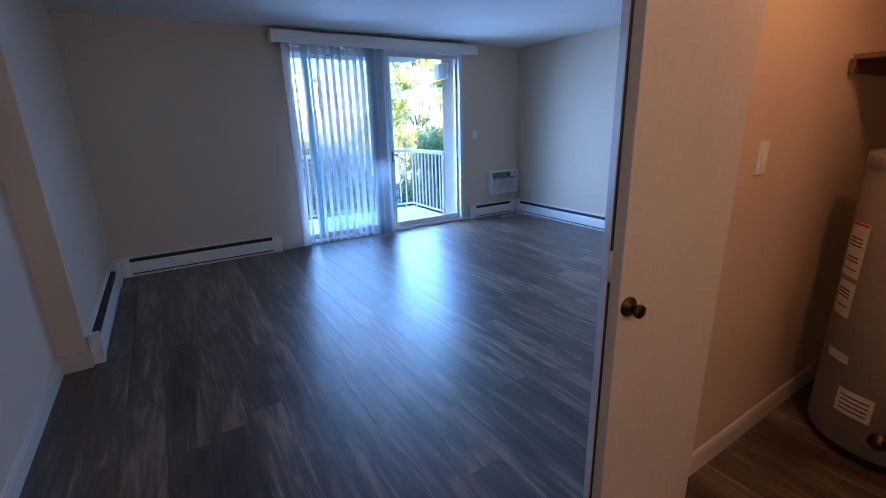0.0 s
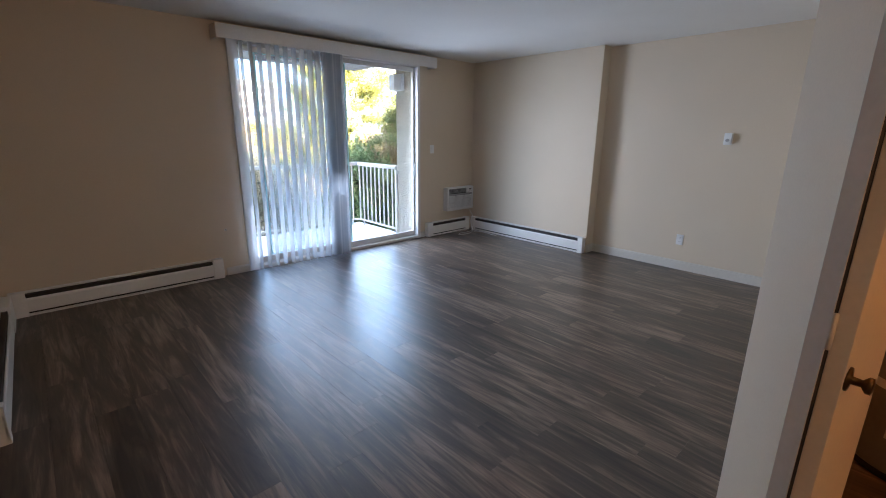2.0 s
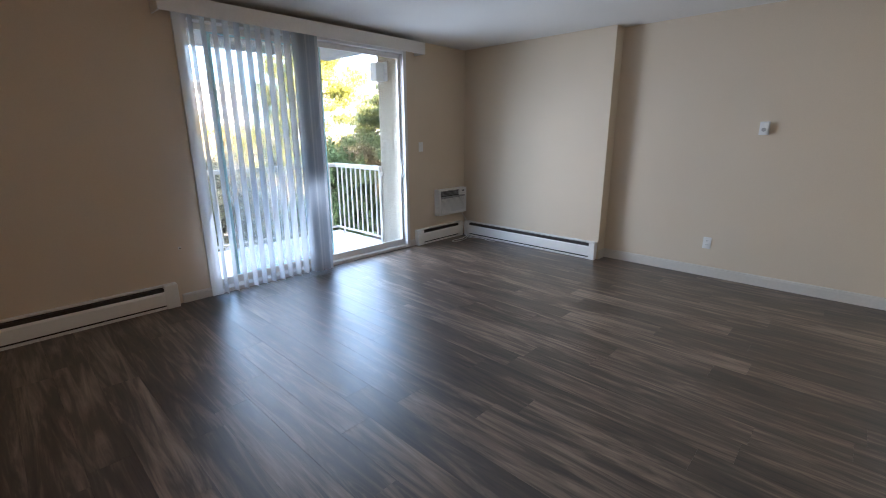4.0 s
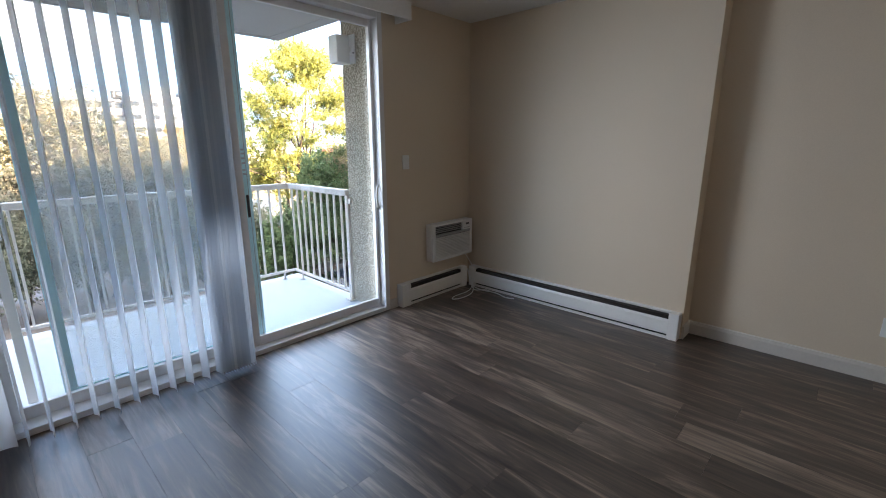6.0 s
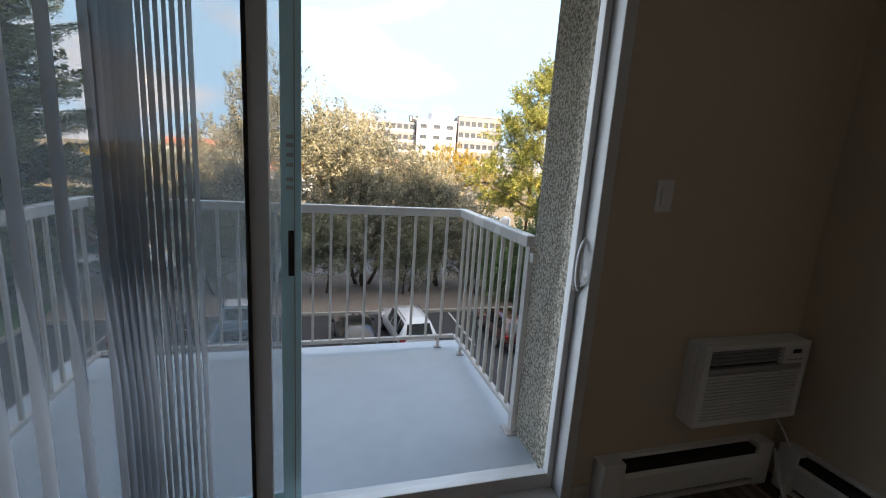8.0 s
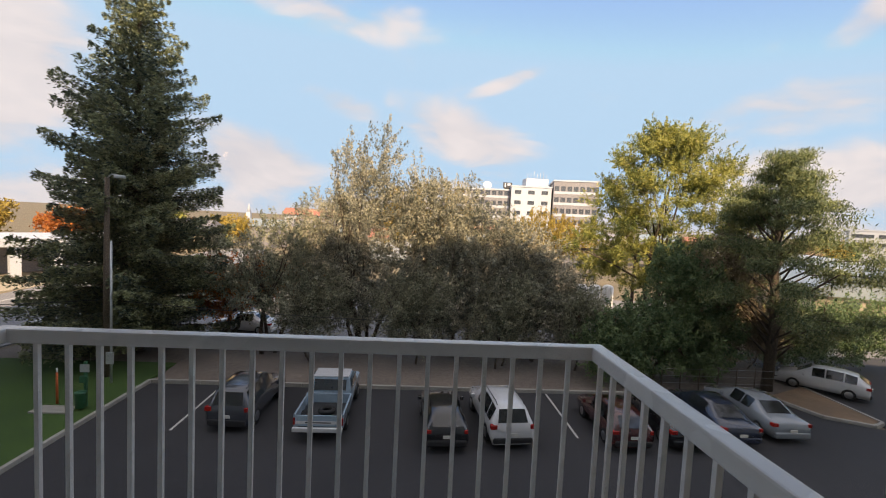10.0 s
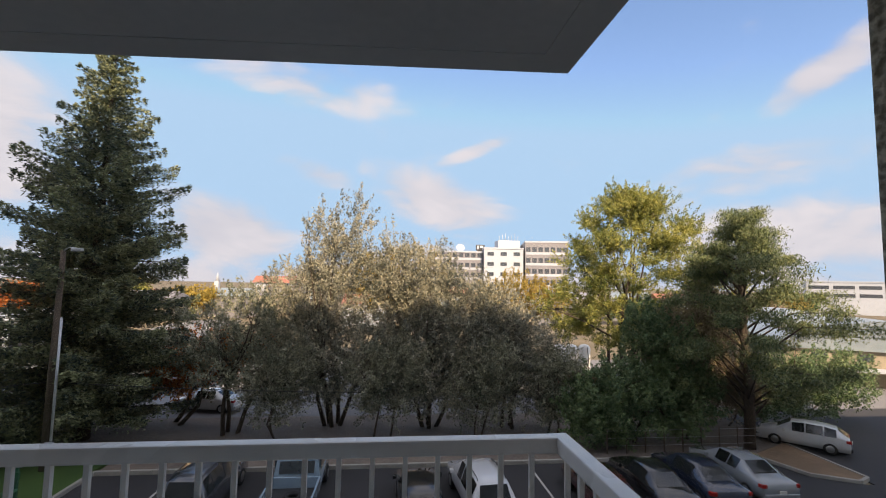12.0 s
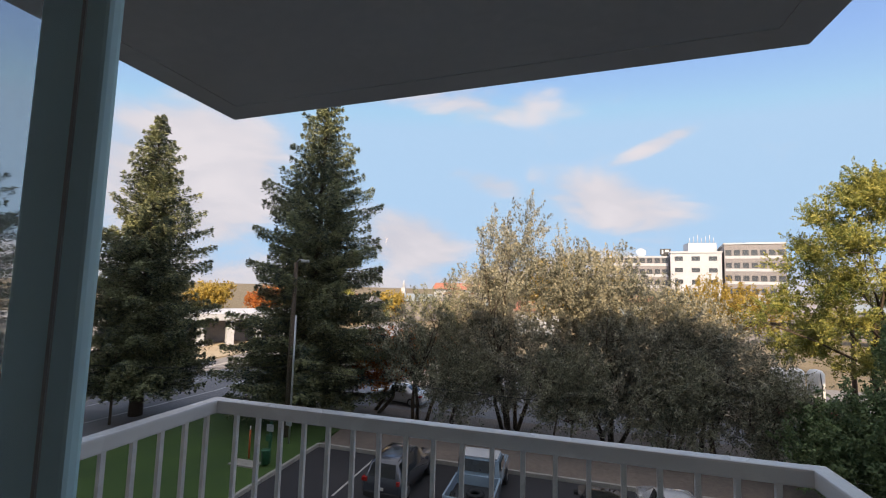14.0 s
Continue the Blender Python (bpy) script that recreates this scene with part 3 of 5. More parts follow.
for i in range(4):
    z = 0.262 + i * 0.016
    part("outlet_vane", add_prism(bmesh.new(), [(-AD + 0.008, z), (-AD + 0.03, z + 0.006), (-AD + 0.03, z + 0.009), (-AD + 0.008, z + 0.003)], "x", 0.045, 0.40), GREYP, ac, "dark grey outlet vane")
panel = part("control_panel", box(0.405, AW - 0.028, -AD - 0.001, -AD * 0.6, 0.25, AH - 0.02, bevel=0.003), PLASTIC, ac)
part("display", box(0.45, 0.495, -AD - 0.003, -AD - 0.001, 0.295, 0.312), INK, panel, "small black display")
part("label_bar", box(0.43, 0.51, -AD - 0.002, -AD - 0.001, 0.265, 0.27), GREYP, panel)

cord = thing("extension_cord", "loose white power cords lying on the floor in the corner", "cord")
rng = random.Random(4)
for k, pts in enumerate((
    [(5.30, W - 0.01, 0.33), (5.315, 4.93, 0.2), (5.30, 4.9, 0.08), (5.22, 4.86, 0.012), (5.1, 4.82, 0.008), (4.93, 4.82, 0.008), (4.86, 4.78, 0.008), (4.95, 4.74, 0.008), (5.1, 4.76, 0.008), (5.2, 4.82, 0.02), (5.28, 4.9, 0.06)],
    [(5.27, W - 0.08, 0.18), (5.27, 4.9, 0.03), (5.24, 4.76, 0.008), (5.26, 4.6, 0.008), (5.22, 4.45, 0.008), (5.25, 4.37, 0.008)],
    [(5.285, W - 0.08, 0.16), (5.24, 4.9, 0.12), (5.22, 4.86, 0.05), (5.2, 4.8, 0.008), (5.27, 4.72, 0.008), (5.25, 4.62, 0.008)])):
    smooth = []
    for i in range(len(pts) - 1):
        p = [Vector(pts[max(min(i + j, len(pts) - 1), 0)]) for j in (-1, 0, 1, 2)]
        for s in range(5):
            u = s / 5
            smooth.append(0.5 * ((2 * p[1]) + (p[2] - p[0]) * u + (2 * p[0] - 5 * p[1] + 4 * p[2] - p[3]) * u * u + (3 * p[1] - p[0] - 3 * p[2] + p[3]) * u ** 3))
    part("cable", add_tube(bmesh.new(), smooth, 0.0045, 6), PLASTIC, cord)

# ---- sliding door ----
door = thing("door_1", "white vinyl sliding glass door with a closed clear panel", "sliding door", kind="structure")
GY = 5.135  # plane of the sliding panel's glass
fr = bmesh.new()
add_box(fr, DL, DL + 0.05, W - 0.012, W + 0.2, 0, DT, bevel=0.004)
add_box(fr, DR - 0.045, DR, W - 0.012, W + 0.125, 0, DT, bevel=0.004)
add_box(fr, DL + 0.05, DR - 0.045, W - 0.01, W + 0.2, DT - 0.06, DT, bevel=0.004)
add_box(fr, DL + 0.05, DR - 0.045, W - 0.01, W + 0.2, 0.0, 0.035, bevel=0.004)
part("frame", fr, VINYL, door)


def leaf(x0, x1, y, stile_l, stile_r, name):
    p = bmesh.new()
    z0, z1 = 0.036, DT - 0.06
    add_box(p, x0, x0 + stile_l, y - 0.018, y + 0.018, z0, z1, bevel=0.003)
    add_box(p, x1 - stile_r, x1, y - 0.018, y + 0.018, z0, z1, bevel=0.003)
    add_box(p, x0 + stile_l, x1 - stile_r, y - 0.016, y + 0.016, z0, z0 + 0.065, bevel=0.003)
    add_box(p, x0 + stile_l, x1 - stile_r, y - 0.016, y + 0.016, z1 - 0.05, z1, bevel=0.003)
    ob = part(name, p, VINYL, door)
    g = part("pane", box(x0 + stile_l - 0.004, x1 - stile_r + 0.004, y - 0.003, y + 0.003, z0 + 0.06, z1 - 0.045), GLASS, ob, "clear glass pane")
    g.visible_shadow = False
    return ob


leaf(DL + 0.052, 3.215, 5.152, 0.05, 0.05, "fixed_panel")
slide = leaf(3.165, DR - 0.047, GY - 0.026, 0.055, 0.025, "sliding_panel")
part("weather_strip", box(3.158, 3.168, GY - 0.06, GY - 0.012, 0.04, DT - 0.07), DARK, slide, "black weather strip")
loop = [(4.285, GY - 0.05, 0.872)]
for i in range(11):
    a = math.pi * i / 10
    loop.append((4.285 - 0.038 * math.sin(a), GY - 0.056 - 0.024 * math.sin(a), 0.97 - 0.092 * math.cos(a)))
loop.append((4.285, GY - 0.05, 1.068))
part("handle", add_tube(bmesh.new(), loop, 0.009, 8), VINYL, slide, "curved white pull handle")
part("lock_plate", box(4.276, 4.296, GY - 0.056, GY - 0.048, 0.885, 1.055, bevel=0.003), VINYL, slide)

scr = thing("screen_door", "pale aluminium sliding insect screen door standing open", "screen door")
sf = bmesh.new()
SX0, SX1, SY = 2.2, 3.306, 5.192
add_box(sf, SX0, SX0 + 0.055, SY - 0.005, SY + 0.005, 0.037, 2.275, bevel=0.003)
add_box(sf, SX1 - 0.062, SX1, SY - 0.005, SY + 0.005, 0.037, 2.275, bevel=0.003)
add_box(sf, SX0 + 0.055, SX1 - 0.062, SY - 0.004, SY + 0.004, 0.037, 0.1, bevel=0.003)
add_box(sf, SX0 + 0.055, SX1 - 0.062, SY - 0.004, SY + 0.004, 2.22, 2.275, bevel=0.003)
screen_frame = part("frame", sf, ALUSKY, scr)
ms = part("screen_mesh", box(SX0 + 0.05, SX1 - 0.057, SY - 0.001, SY + 0.001, 0.095, 2.225), MESHM, scr, "fine grey insect mesh")
part("spline_groove", box(SX1 - 0.022, SX1 - 0.019, SY - 0.0062, SY - 0.0048, 0.04, 2.27), GREYP, screen_frame)
lt = part("latch", box(SX1 - 0.04, SX1 - 0.022, SY - 0.009, SY - 0.005, 0.91, 1.06, bevel=0.003), DARK, scr, "black latch slot")
for z in (1.345, 1.32, 1.29, 1.26, 1.215, 1.19):
    part("sticker_print", box(SX1 - 0.045, SX1 - 0.024, SY - 0.0066, SY - 0.005, z, z + 0.012), SILVERM, scr)
part("roller", box(SX1 - 0.05, SX1 - 0.015, SY - 0.005, SY + 0.005, 0.0345, 0.038), GREYP, scr)

# ---- vertical blinds ----
blind = thing("vertical_blind", "white sheer vertical blind half drawn over the glass door", "blind")
val = bmesh.new()
add_box(val, 1.80, 4.475, 4.855, 4.868, 2.272, 2.395, bevel=0.003)
add_box(val, 1.80, 1.812, 4.868, W, 2.272, 2.395)
add_box(val, 4.463, 4.475, 4.868, W, 2.272, 2.395)
add_box(val, 1.812, 4.463, 4.868, W, 2.383, 2.395)
part("valance", val, WHITE, blind, "white flat valance under the ceiling")
part("head_rail", box(1.86, 4.42, 4.885, 4.93, 2.315, 2.35, bevel=0.003), WHITE, blind)


def vane(x, turn, depth=0.089, curve=0.012):
    b = bmesh.new()
    rows = [(-0.5 + i / 6) * depth for i in range(7)]
    bow = [curve * (1 - (2 * r / depth) ** 2) for r in rows]
    z0, z1 = 0.03 + 0.004 * rng.random(), 2.31
    lo = [b.verts.new((w, r, z0)) for w, r in zip(bow, rows)]
    hi = [b.verts.new((w, r, z1)) for w, r in zip(bow, rows)]
    for i in range(6):
        f = b.faces.new((lo[i], lo[i + 1], hi[i + 1], hi[i]))
        f.smooth = True
    ob = part("vane", b, VANE, blind)
    ob.matrix_basis = pose(x, 4.905, 0, 0, 0, turn)
    return ob


for i in range(10):
    vane(2.02 + 0.087 * i, 3 + 0.8 * i + rng.uniform(-2, 2))
for i in range(13):
    vane(2.88 + 0.0165 * i, 9 + rng.uniform(-3.5, 3.5), 0.089, 0.005)
vane(1.945, 84)

# ---- balcony ----
BX0, BX1, BY = 1.86, 4.43, 6.78
solid("balcony_floor", box(BX0, BX1, W + 0.2, BY, -0.24, -0.055, bevel=0.01), BALC, "pale grey painted concrete balcony floor", "balcony")
solid("balcony_threshold", box(DL, DR, W + 0.196, W + 0.23, -0.054, 0.012, bevel=0.004), VINYL, "white sill of the sliding door", "sill")
over = bmesh.new()
add_prism(over, [(1.83, W + 0.2), (4.405, W + 0.2), (4.405, 6.74), (1.83, 6.92)], "z", 2.393, 2.6)
slab_over = solid("balcony_ceiling", over, CONC, "painted concrete underside of the balcony above", "ceiling")
drip = bmesh.new()
add_prism(drip, [(1.96, 6.765), (1.96, 6.78), (4.28, 6.622), (4.28, 6.607)], "z", 2.3895, 2.3945)
add_box(drip, 1.96, 1.977, W + 0.2, 6.765, 2.3895, 2.3945)
add_box(drip, 4.263, 4.28, W + 0.2, 6.61, 2.3895, 2.3945)
part("drip_edge", drip, CONC, slab_over)

RZ = 0.982
rail = thing("balcony_railing", "beige painted metal railing round the balcony", "railing")
RX0, RX1, RY, RY0 = 2.075, 4.345, 6.665, 5.60


def rail_bar(name, a, b, half, z0, z1):
    (x0, y0), (x1, y1) = a, b
    return part(name, box(min(x0, x1) - half, max(x0, x1) + half, min(y0, y1) - half, max(y0, y1) + half, z0, z1, bevel=0.008), RAIL, rail)


rail_bar("top_rail", (RX0 + 0.03, RY), (RX1 - 0.03, RY), 0.028, RZ - 0.055, RZ)
rail_bar("top_rail", (RX1, RY0 + 0.028), (RX1, RY), 0.029, RZ - 0.056, RZ + 0.001)
rail_bar("top_rail", (RX0, 5.3), (RX0, RY), 0.029, RZ - 0.056, RZ + 0.001)
rail_bar("bottom_rail", (RX0 + 0.02, RY), (RX1 - 0.02, RY), 0.014, 0.015, 0.043)
rail_bar("bottom_rail", (RX1, RY0 + 0.02), (RX1, RY - 0.02), 0.0145, 0.015, 0.0432)
rail_bar("bottom_rail", (RX0, 5.3), (RX0, RY - 0.02), 0.0145, 0.015, 0.0432)
bar = mesh_of("baluster", box(-0.0085, 0.0085, -0.0085, 0.0085, 0.04, RZ - 0.05))
bar.materials.append(RAIL)


def baluster(x, y):
    ob = new("baluster", bar)
    ob.parent, ob.location = rail, (x, y, 0)


for i in range(1, 20):
    baluster(RX0 + (RX1 - RX0) * i / 20, RY)
for i in range(0, 9):
    baluster(RX1, RY - 0.05 - 0.113 * i)
for i in range(0, 12):
    baluster(RX0, RY - 0.05 - 0.113 * i)
for x, y in ((RX1, RY0), (RX0, 5.32)):
    post = part("post", box(x - 0.021, x + 0.021, y - 0.021, y + 0.021, -0.05, RZ - 0.05, bevel=0.004), RAIL, rail)
    part("base_plate", box(x - 0.05, x + 0.05, y - 0.045, y + 0.045, -0.055, -0.045, bevel=0.002), RAIL, post)
for x, y in ((RX1 - 0.13, RY), (RX1, RY - 0.15), (3.2, RY), (2.35, RY), (RX0, RY - 0.2)):
    foot = part("foot", box(x - 0.009, x + 0.009, y - 0.009, y + 0.009, -0.055, 0.016), RAIL, rail)
    part("foot_plate", box(x - 0.024, x + 0.024, y - 0.02, y + 0.02, -0.056, -0.048), GREYP, foot)
part("bracket", box(RX1 - 0.015, RX1 + 0.016, RY0 - 0.055, RY0 - 0.02, 0.86, 0.905, bevel=0.003), RAIL, rail)

solid("wall_reveal", box(4.288, DR, W + 0.128, W + 0.2, 0.0, DT - 0.06), STUCCO, "pebble-dash reveal between door frame and pillar", "wall")
solid("wall_pillar", box(4.35, 5.1, W + 0.2, 5.585, -0.24, 2.62, bevel=0.006), STUCCO, "rough pebble-dash stucco pillar beside the balcony", "pillar")
wl_lamp = thing("wall_lamp", "white boxy outdoor wall lamp on the stucco pillar", "wall lamp", at=(4.35, 5.46, 2.13))
part("mounting_plate", box(-0.012, 0, -0.07, 0.07, -0.11, 0.11, bevel=0.003), PLASTIC, wl_lamp)
part("arm", box(-0.06, -0.012, -0.02, 0.02, -0.02, 0.02, bevel=0.003), PLASTIC, wl_lamp)
part("shade", box(-0.17, -0.05, -0.06, 0.06, -0.12, 0.09, bevel=0.012), PLASTIC, wl_lamp)
part("screw", add_tube(bmesh.new(), [(-0.012, -0.055, -0.03), (-0.016, -0.055, -0.03)], 0.007, 8), DARK, wl_lamp)

# ---- the closet by the hall ----
leaf_th = thing("closet_door", "cream painted flush closet door standing open", "door", at=(1.530, 0.375, 0), turn=-8.1)
part("slab", box(0.0, 0.386, -0.017, 0.017, 0.012, 2.03, bevel=0.002), TRIM, leaf_th)
knob_p = part("knob", add_tube(bmesh.new(), [(0.034, -0.017, 0.972), (0.034, -0.021, 0.972), (0.034, -0.024, 0.972), (0.034, -0.04, 0.972), (0.034, -0.048, 0.972), (0.034, -0.056, 0.972), (0.034, -0.058, 0.972)], [0.027, 0.026, 0.009, 0.008, 0.018, 0.018, 0.009], 16), BRONZE, leaf_th, "dark bronze round knob")
cas = bmesh.new()
add_prism(cas, [(1.549, 0.434), (1.572, 0.421), (1.55, 0.389), (1.5265, 0.3985)], "z", 0, 2.06)
casing = solid("door_casing", cas, TRIM, "cream painted casing strip at the closet opening", "trim")
# dark strip painted in for the shade of the hinge gap
part("hinge_gap_shade", add_prism(bmesh.new(), [(1.5295, 0.3972), (1.549, 0.3888), (1.549, 0.386), (1.5345, 0.392)], "z", 0.01, 2.05), DARK, casing, "dark strip standing in for the shaded gap beside the door")
hin = thing("hinge", "small painted butt hinge on the closet casing", "hinge", at=(1.527, 0.3965, 1.075), turn=58)
part("knuckle", add_tube(bmesh.new(), [(0, -0.004, -0.04), (0, -0.004, 0.04)], 0.006, 8), TRIM, hin)
part("plate", box(-0.003, 0.014, -0.001, 0.001, -0.04, 0.04), TRIM, hin)

wh = thing("water_heater", "grey cylindrical water heater with paper labels in the closet", "water heater", at=(3.13, 0.08, 0))


def round_body(z0, z1, r, soft=0.012):
    return add_tube(bmesh.new(), [(0, 0, z0), (0, 0, z0 + 0.001), (0, 0, z0 + soft), (0, 0, z1 - soft), (0, 0, z1 - 0.001), (0, 0, z1)], [r - soft, r - soft * 0.6, r, r, r - soft * 0.6, r - soft], 40)


part("tank", round_body(0.04, 1.22, 0.265), TANK, wh)
part("base_ring", round_body(0.0, 0.05, 0.25, 0.004), DARK, wh)
part("top_cap", round_body(1.215, 1.275, 0.27), TANK, wh)


def patch(a0, a1, z0, z1, material, name, parent, r=0.2665, label=""):
    b = bmesh.new()
    k = 7
    lo = [b.verts.new((r * math.cos(radians(a0 + (a1 - a0) * i / k)), r * math.sin(radians(a0 + (a1 - a0) * i / k)), z0)) for i in range(k + 1)]
    hi = [b.verts.new((v.co.x, v.co.y, z1)) for v in lo]
    for i in range(k):
        b.faces.new((lo[i], lo[i + 1], hi[i + 1], hi[i]))
    return part(name, b, material, parent, label)


lab = patch(116, 142, 0.77, 1.0, PAPER, "paper_label", wh, label="white printed warning label")
patch(117, 141, 0.985, 0.997, REDINK, "red_band", lab, 0.268)
for z in (0.93, 0.915, 0.90, 0.85, 0.835, 0.80):
    patch(119, 138, z, z + 0.006, INK, "print_line", lab, 0.268)
lab = patch(118, 142, 0.60, 0.75, PAPER, "paper_label", wh, label="white printed warning label")
for z in (0.71, 0.695, 0.68, 0.64):
    patch(121, 138, z, z + 0.006, INK, "print_line", lab, 0.268)
lab = patch(128, 152, 0.41, 0.45, PAPER, "paper_label", wh)
lab = patch(150, 178, 0.2, 0.31, PAPER, "paper_label", wh, label="white data label")
for z in (0.28, 0.26, 0.24, 0.22):
    patch(153, 175, z, z + 0.006, INK, "print_line", lab, 0.268)
patch(165, 192, 1.10, 1.16, INK, "access_panel", wh, 0.2675)
valve = part("drain_valve", add_tube(bmesh.new(), [(-0.26, -0.03, 0.15), (-0.275, -0.032, 0.15), (-0.28, -0.032, 0.15), (-0.31, -0.036, 0.15)], [0.035, 0.035, 0.015, 0.015], 14), BRONZE, wh)
cs = plate("light_switch", "white toggle light switch on the closet wall", "switch", (2.42, 0.462, 1.28), 0, 0.072, 0.115)
part("rocker", box(-0.017, 0.017, -0.012, -0.006, -0.034, 0.034, bevel=0.002), PLASTIC, cs)
shf = thing("closet_shelf", "brown wooden shelf above the water heater", "shelf", at=(3.05, -0.9, 1.63))
part("board", box(0, 0.95, -0.1, 1.35, 0, 0.02, bevel=0.002), SHELFW, shf)
part("cleat", box(0, 0.95, 1.34, 1.36, -0.05, 0.0), SHELFW, shf)
for nm, at, lb in (("closet_lamp", (2.35, -0.15, H), "white round ceiling lamp in the closet"), ("hall_lamp", (0.75, -1.5, H), "white round ceiling lamp in the hall")):
    t = thing(nm, lb, "ceiling lamp", at=at)
    part("canopy", add_tube(bmesh.new(), [(0, 0, 0), (0, 0, -0.01), (0, 0, -0.03), (0, 0, -0.035)], [0.06, 0.06, 0.045, 0.03], 20), WHITE, t)
    part("socket", add_tube(bmesh.new(), [(0, 0, -0.035), (0, 0, -0.09)], 0.022, 14), WHITE, t)

# ---- the block of flats round the room ----
facade = bmesh.new()
# unseen ends and roof height, set by where the shadow should fall
FY0, FX0, FX1, FZ1 = -11.0, -40.0, 27.3, 21.6
add_box(facade, FX0, FX1, FY0, W + 0.2, 2.7, FZ1)
# unseen tower, added to shade the lower part of the spruce
add_box(facade, -15.0, -3.0, FY0, W + 0.2, FZ1, 31.2)
# unseen lower block, added to shade the ground but not the pine
add_box(facade, FX1, 62.0, FY0, W + 0.2, -7.6, 15.5)
add_box(facade, FX0, FX1, FY0, W + 0.2, -7.6, -0.3)
add_box(facade, FX0, LX - 0.25, FY0, W + 0.2, -0.3, 2.7)
add_box(facade, RX + 0.25, FX1, FY0, W + 0.2, -0.3, 2.7)
add_box(facade, LX - 0.25, RX + 0.25, FY0, BACK - 0.3, -0.3, 2.7)
solid("apartment_block", facade, FACADE, "plain rendered block of flats round the room, with unseen masses added for shade", "building")

# ---- floor planks ----
floor = solid("floor", box(LX - 0.2, RX + 0.2, BACK - 0.2, W + 0.2, -0.25, -0.0035), SUB, "dark grey-brown wood-look vinyl plank floor", "floor")
PW, PL = 0.178, 1.22
plank_kinds = {}


def plank(length):
    key = round(length, 2)
    if key not in plank_kinds:
        me = mesh_of("plank", box(-PW / 2 + 0.0004, PW / 2 - 0.0004, -key / 2 + 0.0004, key / 2 - 0.0004, -0.0032, 0.0))
        me.materials.append(FLOORW)
        plank_kinds[key] = me
    return plank_kinds[key]


prng = random.Random(11)
x = LX + PW / 2
while x < RX + 0.1:
    y = BACK + prng.uniform(-0.6, 0.55)
    while y - PL / 2 < W:
        y0, y1 = max(y - PL / 2, BACK), min(y + PL / 2, W + 0.15)
        if y1 - y0 > 0.05 and not (x > 4.25 and y1 < 0.5):
            ob = new("plank", plank(y1 - y0))
            ob.parent = floor
            ob.location = (x, (y0 + y1) / 2, 0)
        y += PL
    x += PW

# ---- outdoors: ground ----
G = -7.5


def sheet(name, outline, z, material, label, category, thick=0.02):
    return solid(name, add_prism(bmesh.new(), outline, "z", z - thick, z), material, label, category)


solid("ground", add_prism(bmesh.new(), [(-2200, -400), (2200, -400), (2200, 2400), (-2200, 2400)], "z", G - 0.5, G - 0.06), EARTH, "dry grass and bare earth reaching the horizon", "ground")
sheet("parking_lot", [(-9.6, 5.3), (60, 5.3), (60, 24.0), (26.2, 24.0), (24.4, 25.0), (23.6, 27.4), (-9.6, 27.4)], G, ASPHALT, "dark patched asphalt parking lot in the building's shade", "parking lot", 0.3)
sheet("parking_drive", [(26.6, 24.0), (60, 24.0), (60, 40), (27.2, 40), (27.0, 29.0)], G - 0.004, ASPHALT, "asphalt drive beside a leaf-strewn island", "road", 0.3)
sheet("back_lot", [(-19, 36), (60, 36), (60, 58), (-19, 58)], G + 0.0, ROADM, "worn grey asphalt yard behind the trees", "road", 0.3)
sheet("road", [(-24.2, 8), (-22.2, 26), (-21, 36), (-24, 60), (-30, 110), (-42, 110), (-36.5, 60), (-34.5, 36), (-36, 8)], G + 0.004, ROADM, "worn grey asphalt road with painted lane lines", "road", 0.3)
for off in (0.22, 0.52, 0.8):
    a = [(-24.2 - 12 * off, 8), (-21.4 - 13.2 * off, 36), (-24 - 12.5 * off, 60), (-30 - 12 * off, 110)]
    strip = [(x + 0.07, y) for x, y in a] + [(x - 0.07, y) for x, y in a[::-1]]
    sheet("lane_line", strip, G + 0.010, LINE, "painted line along the road", "road marking", 0.004)
sheet("lawn", [(-21.5, 5.3), (-9.85, 5.3), (-9.85, 30.3), (-20.5, 30.3)], G + 0.09, LAWN, "shaded green lawn beside the parking lot", "lawn", 0.3)
sheet("verge", [(-20.5, 30.4), (-9.85, 30.4), (-9.6, 27.65), (23.4, 27.65), (26.9, 29.2), (27.1, 35.9), (-20.8, 35.9)], G + 0.06, DIRT, "strip of earth and fallen leaves under the trees", "verge", 0.3)
sheet("island", [(24.3, 25.2), (26.0, 24.25), (26.7, 24.6), (26.8, 29.1), (23.6, 27.6)], G + 0.12, LITTER, "raised island covered in fallen leaves", "verge", 0.4)


def kerb(points, label):
    t = thing("kerb", label, "kerb", kind="structure")
    for (x0, y0), (x1, y1) in zip(points, points[1:]):
        d = math.hypot(x1 - x0, y1 - y0)
        k = max(int(d / 2.4), 1)
        for i in range(k):
            b = box(0.006, d / k - 0.006, -0.08, 0.08, -0.2, 0.15, bevel=0.02)
            ob = part("kerb_stone", b, KERB, t)
            u = i / k
            ob.matrix_basis = pose(x0 + (x1 - x0) * u, y0 + (y1 - y0) * u, G, 0, 0, math.degrees(math.atan2(y1 - y0, x1 - x0)))
    return t


kerb([(-9.72, 8), (-9.72, 27.6), (23.4, 27.52)], "pale concrete kerb round the parking lot")
kerb([(23.5, 27.4), (24.3, 25.1), (26.0, 24.15), (26.8, 24.5), (26.9, 29.0)], "pale concrete kerb round the leafy island")
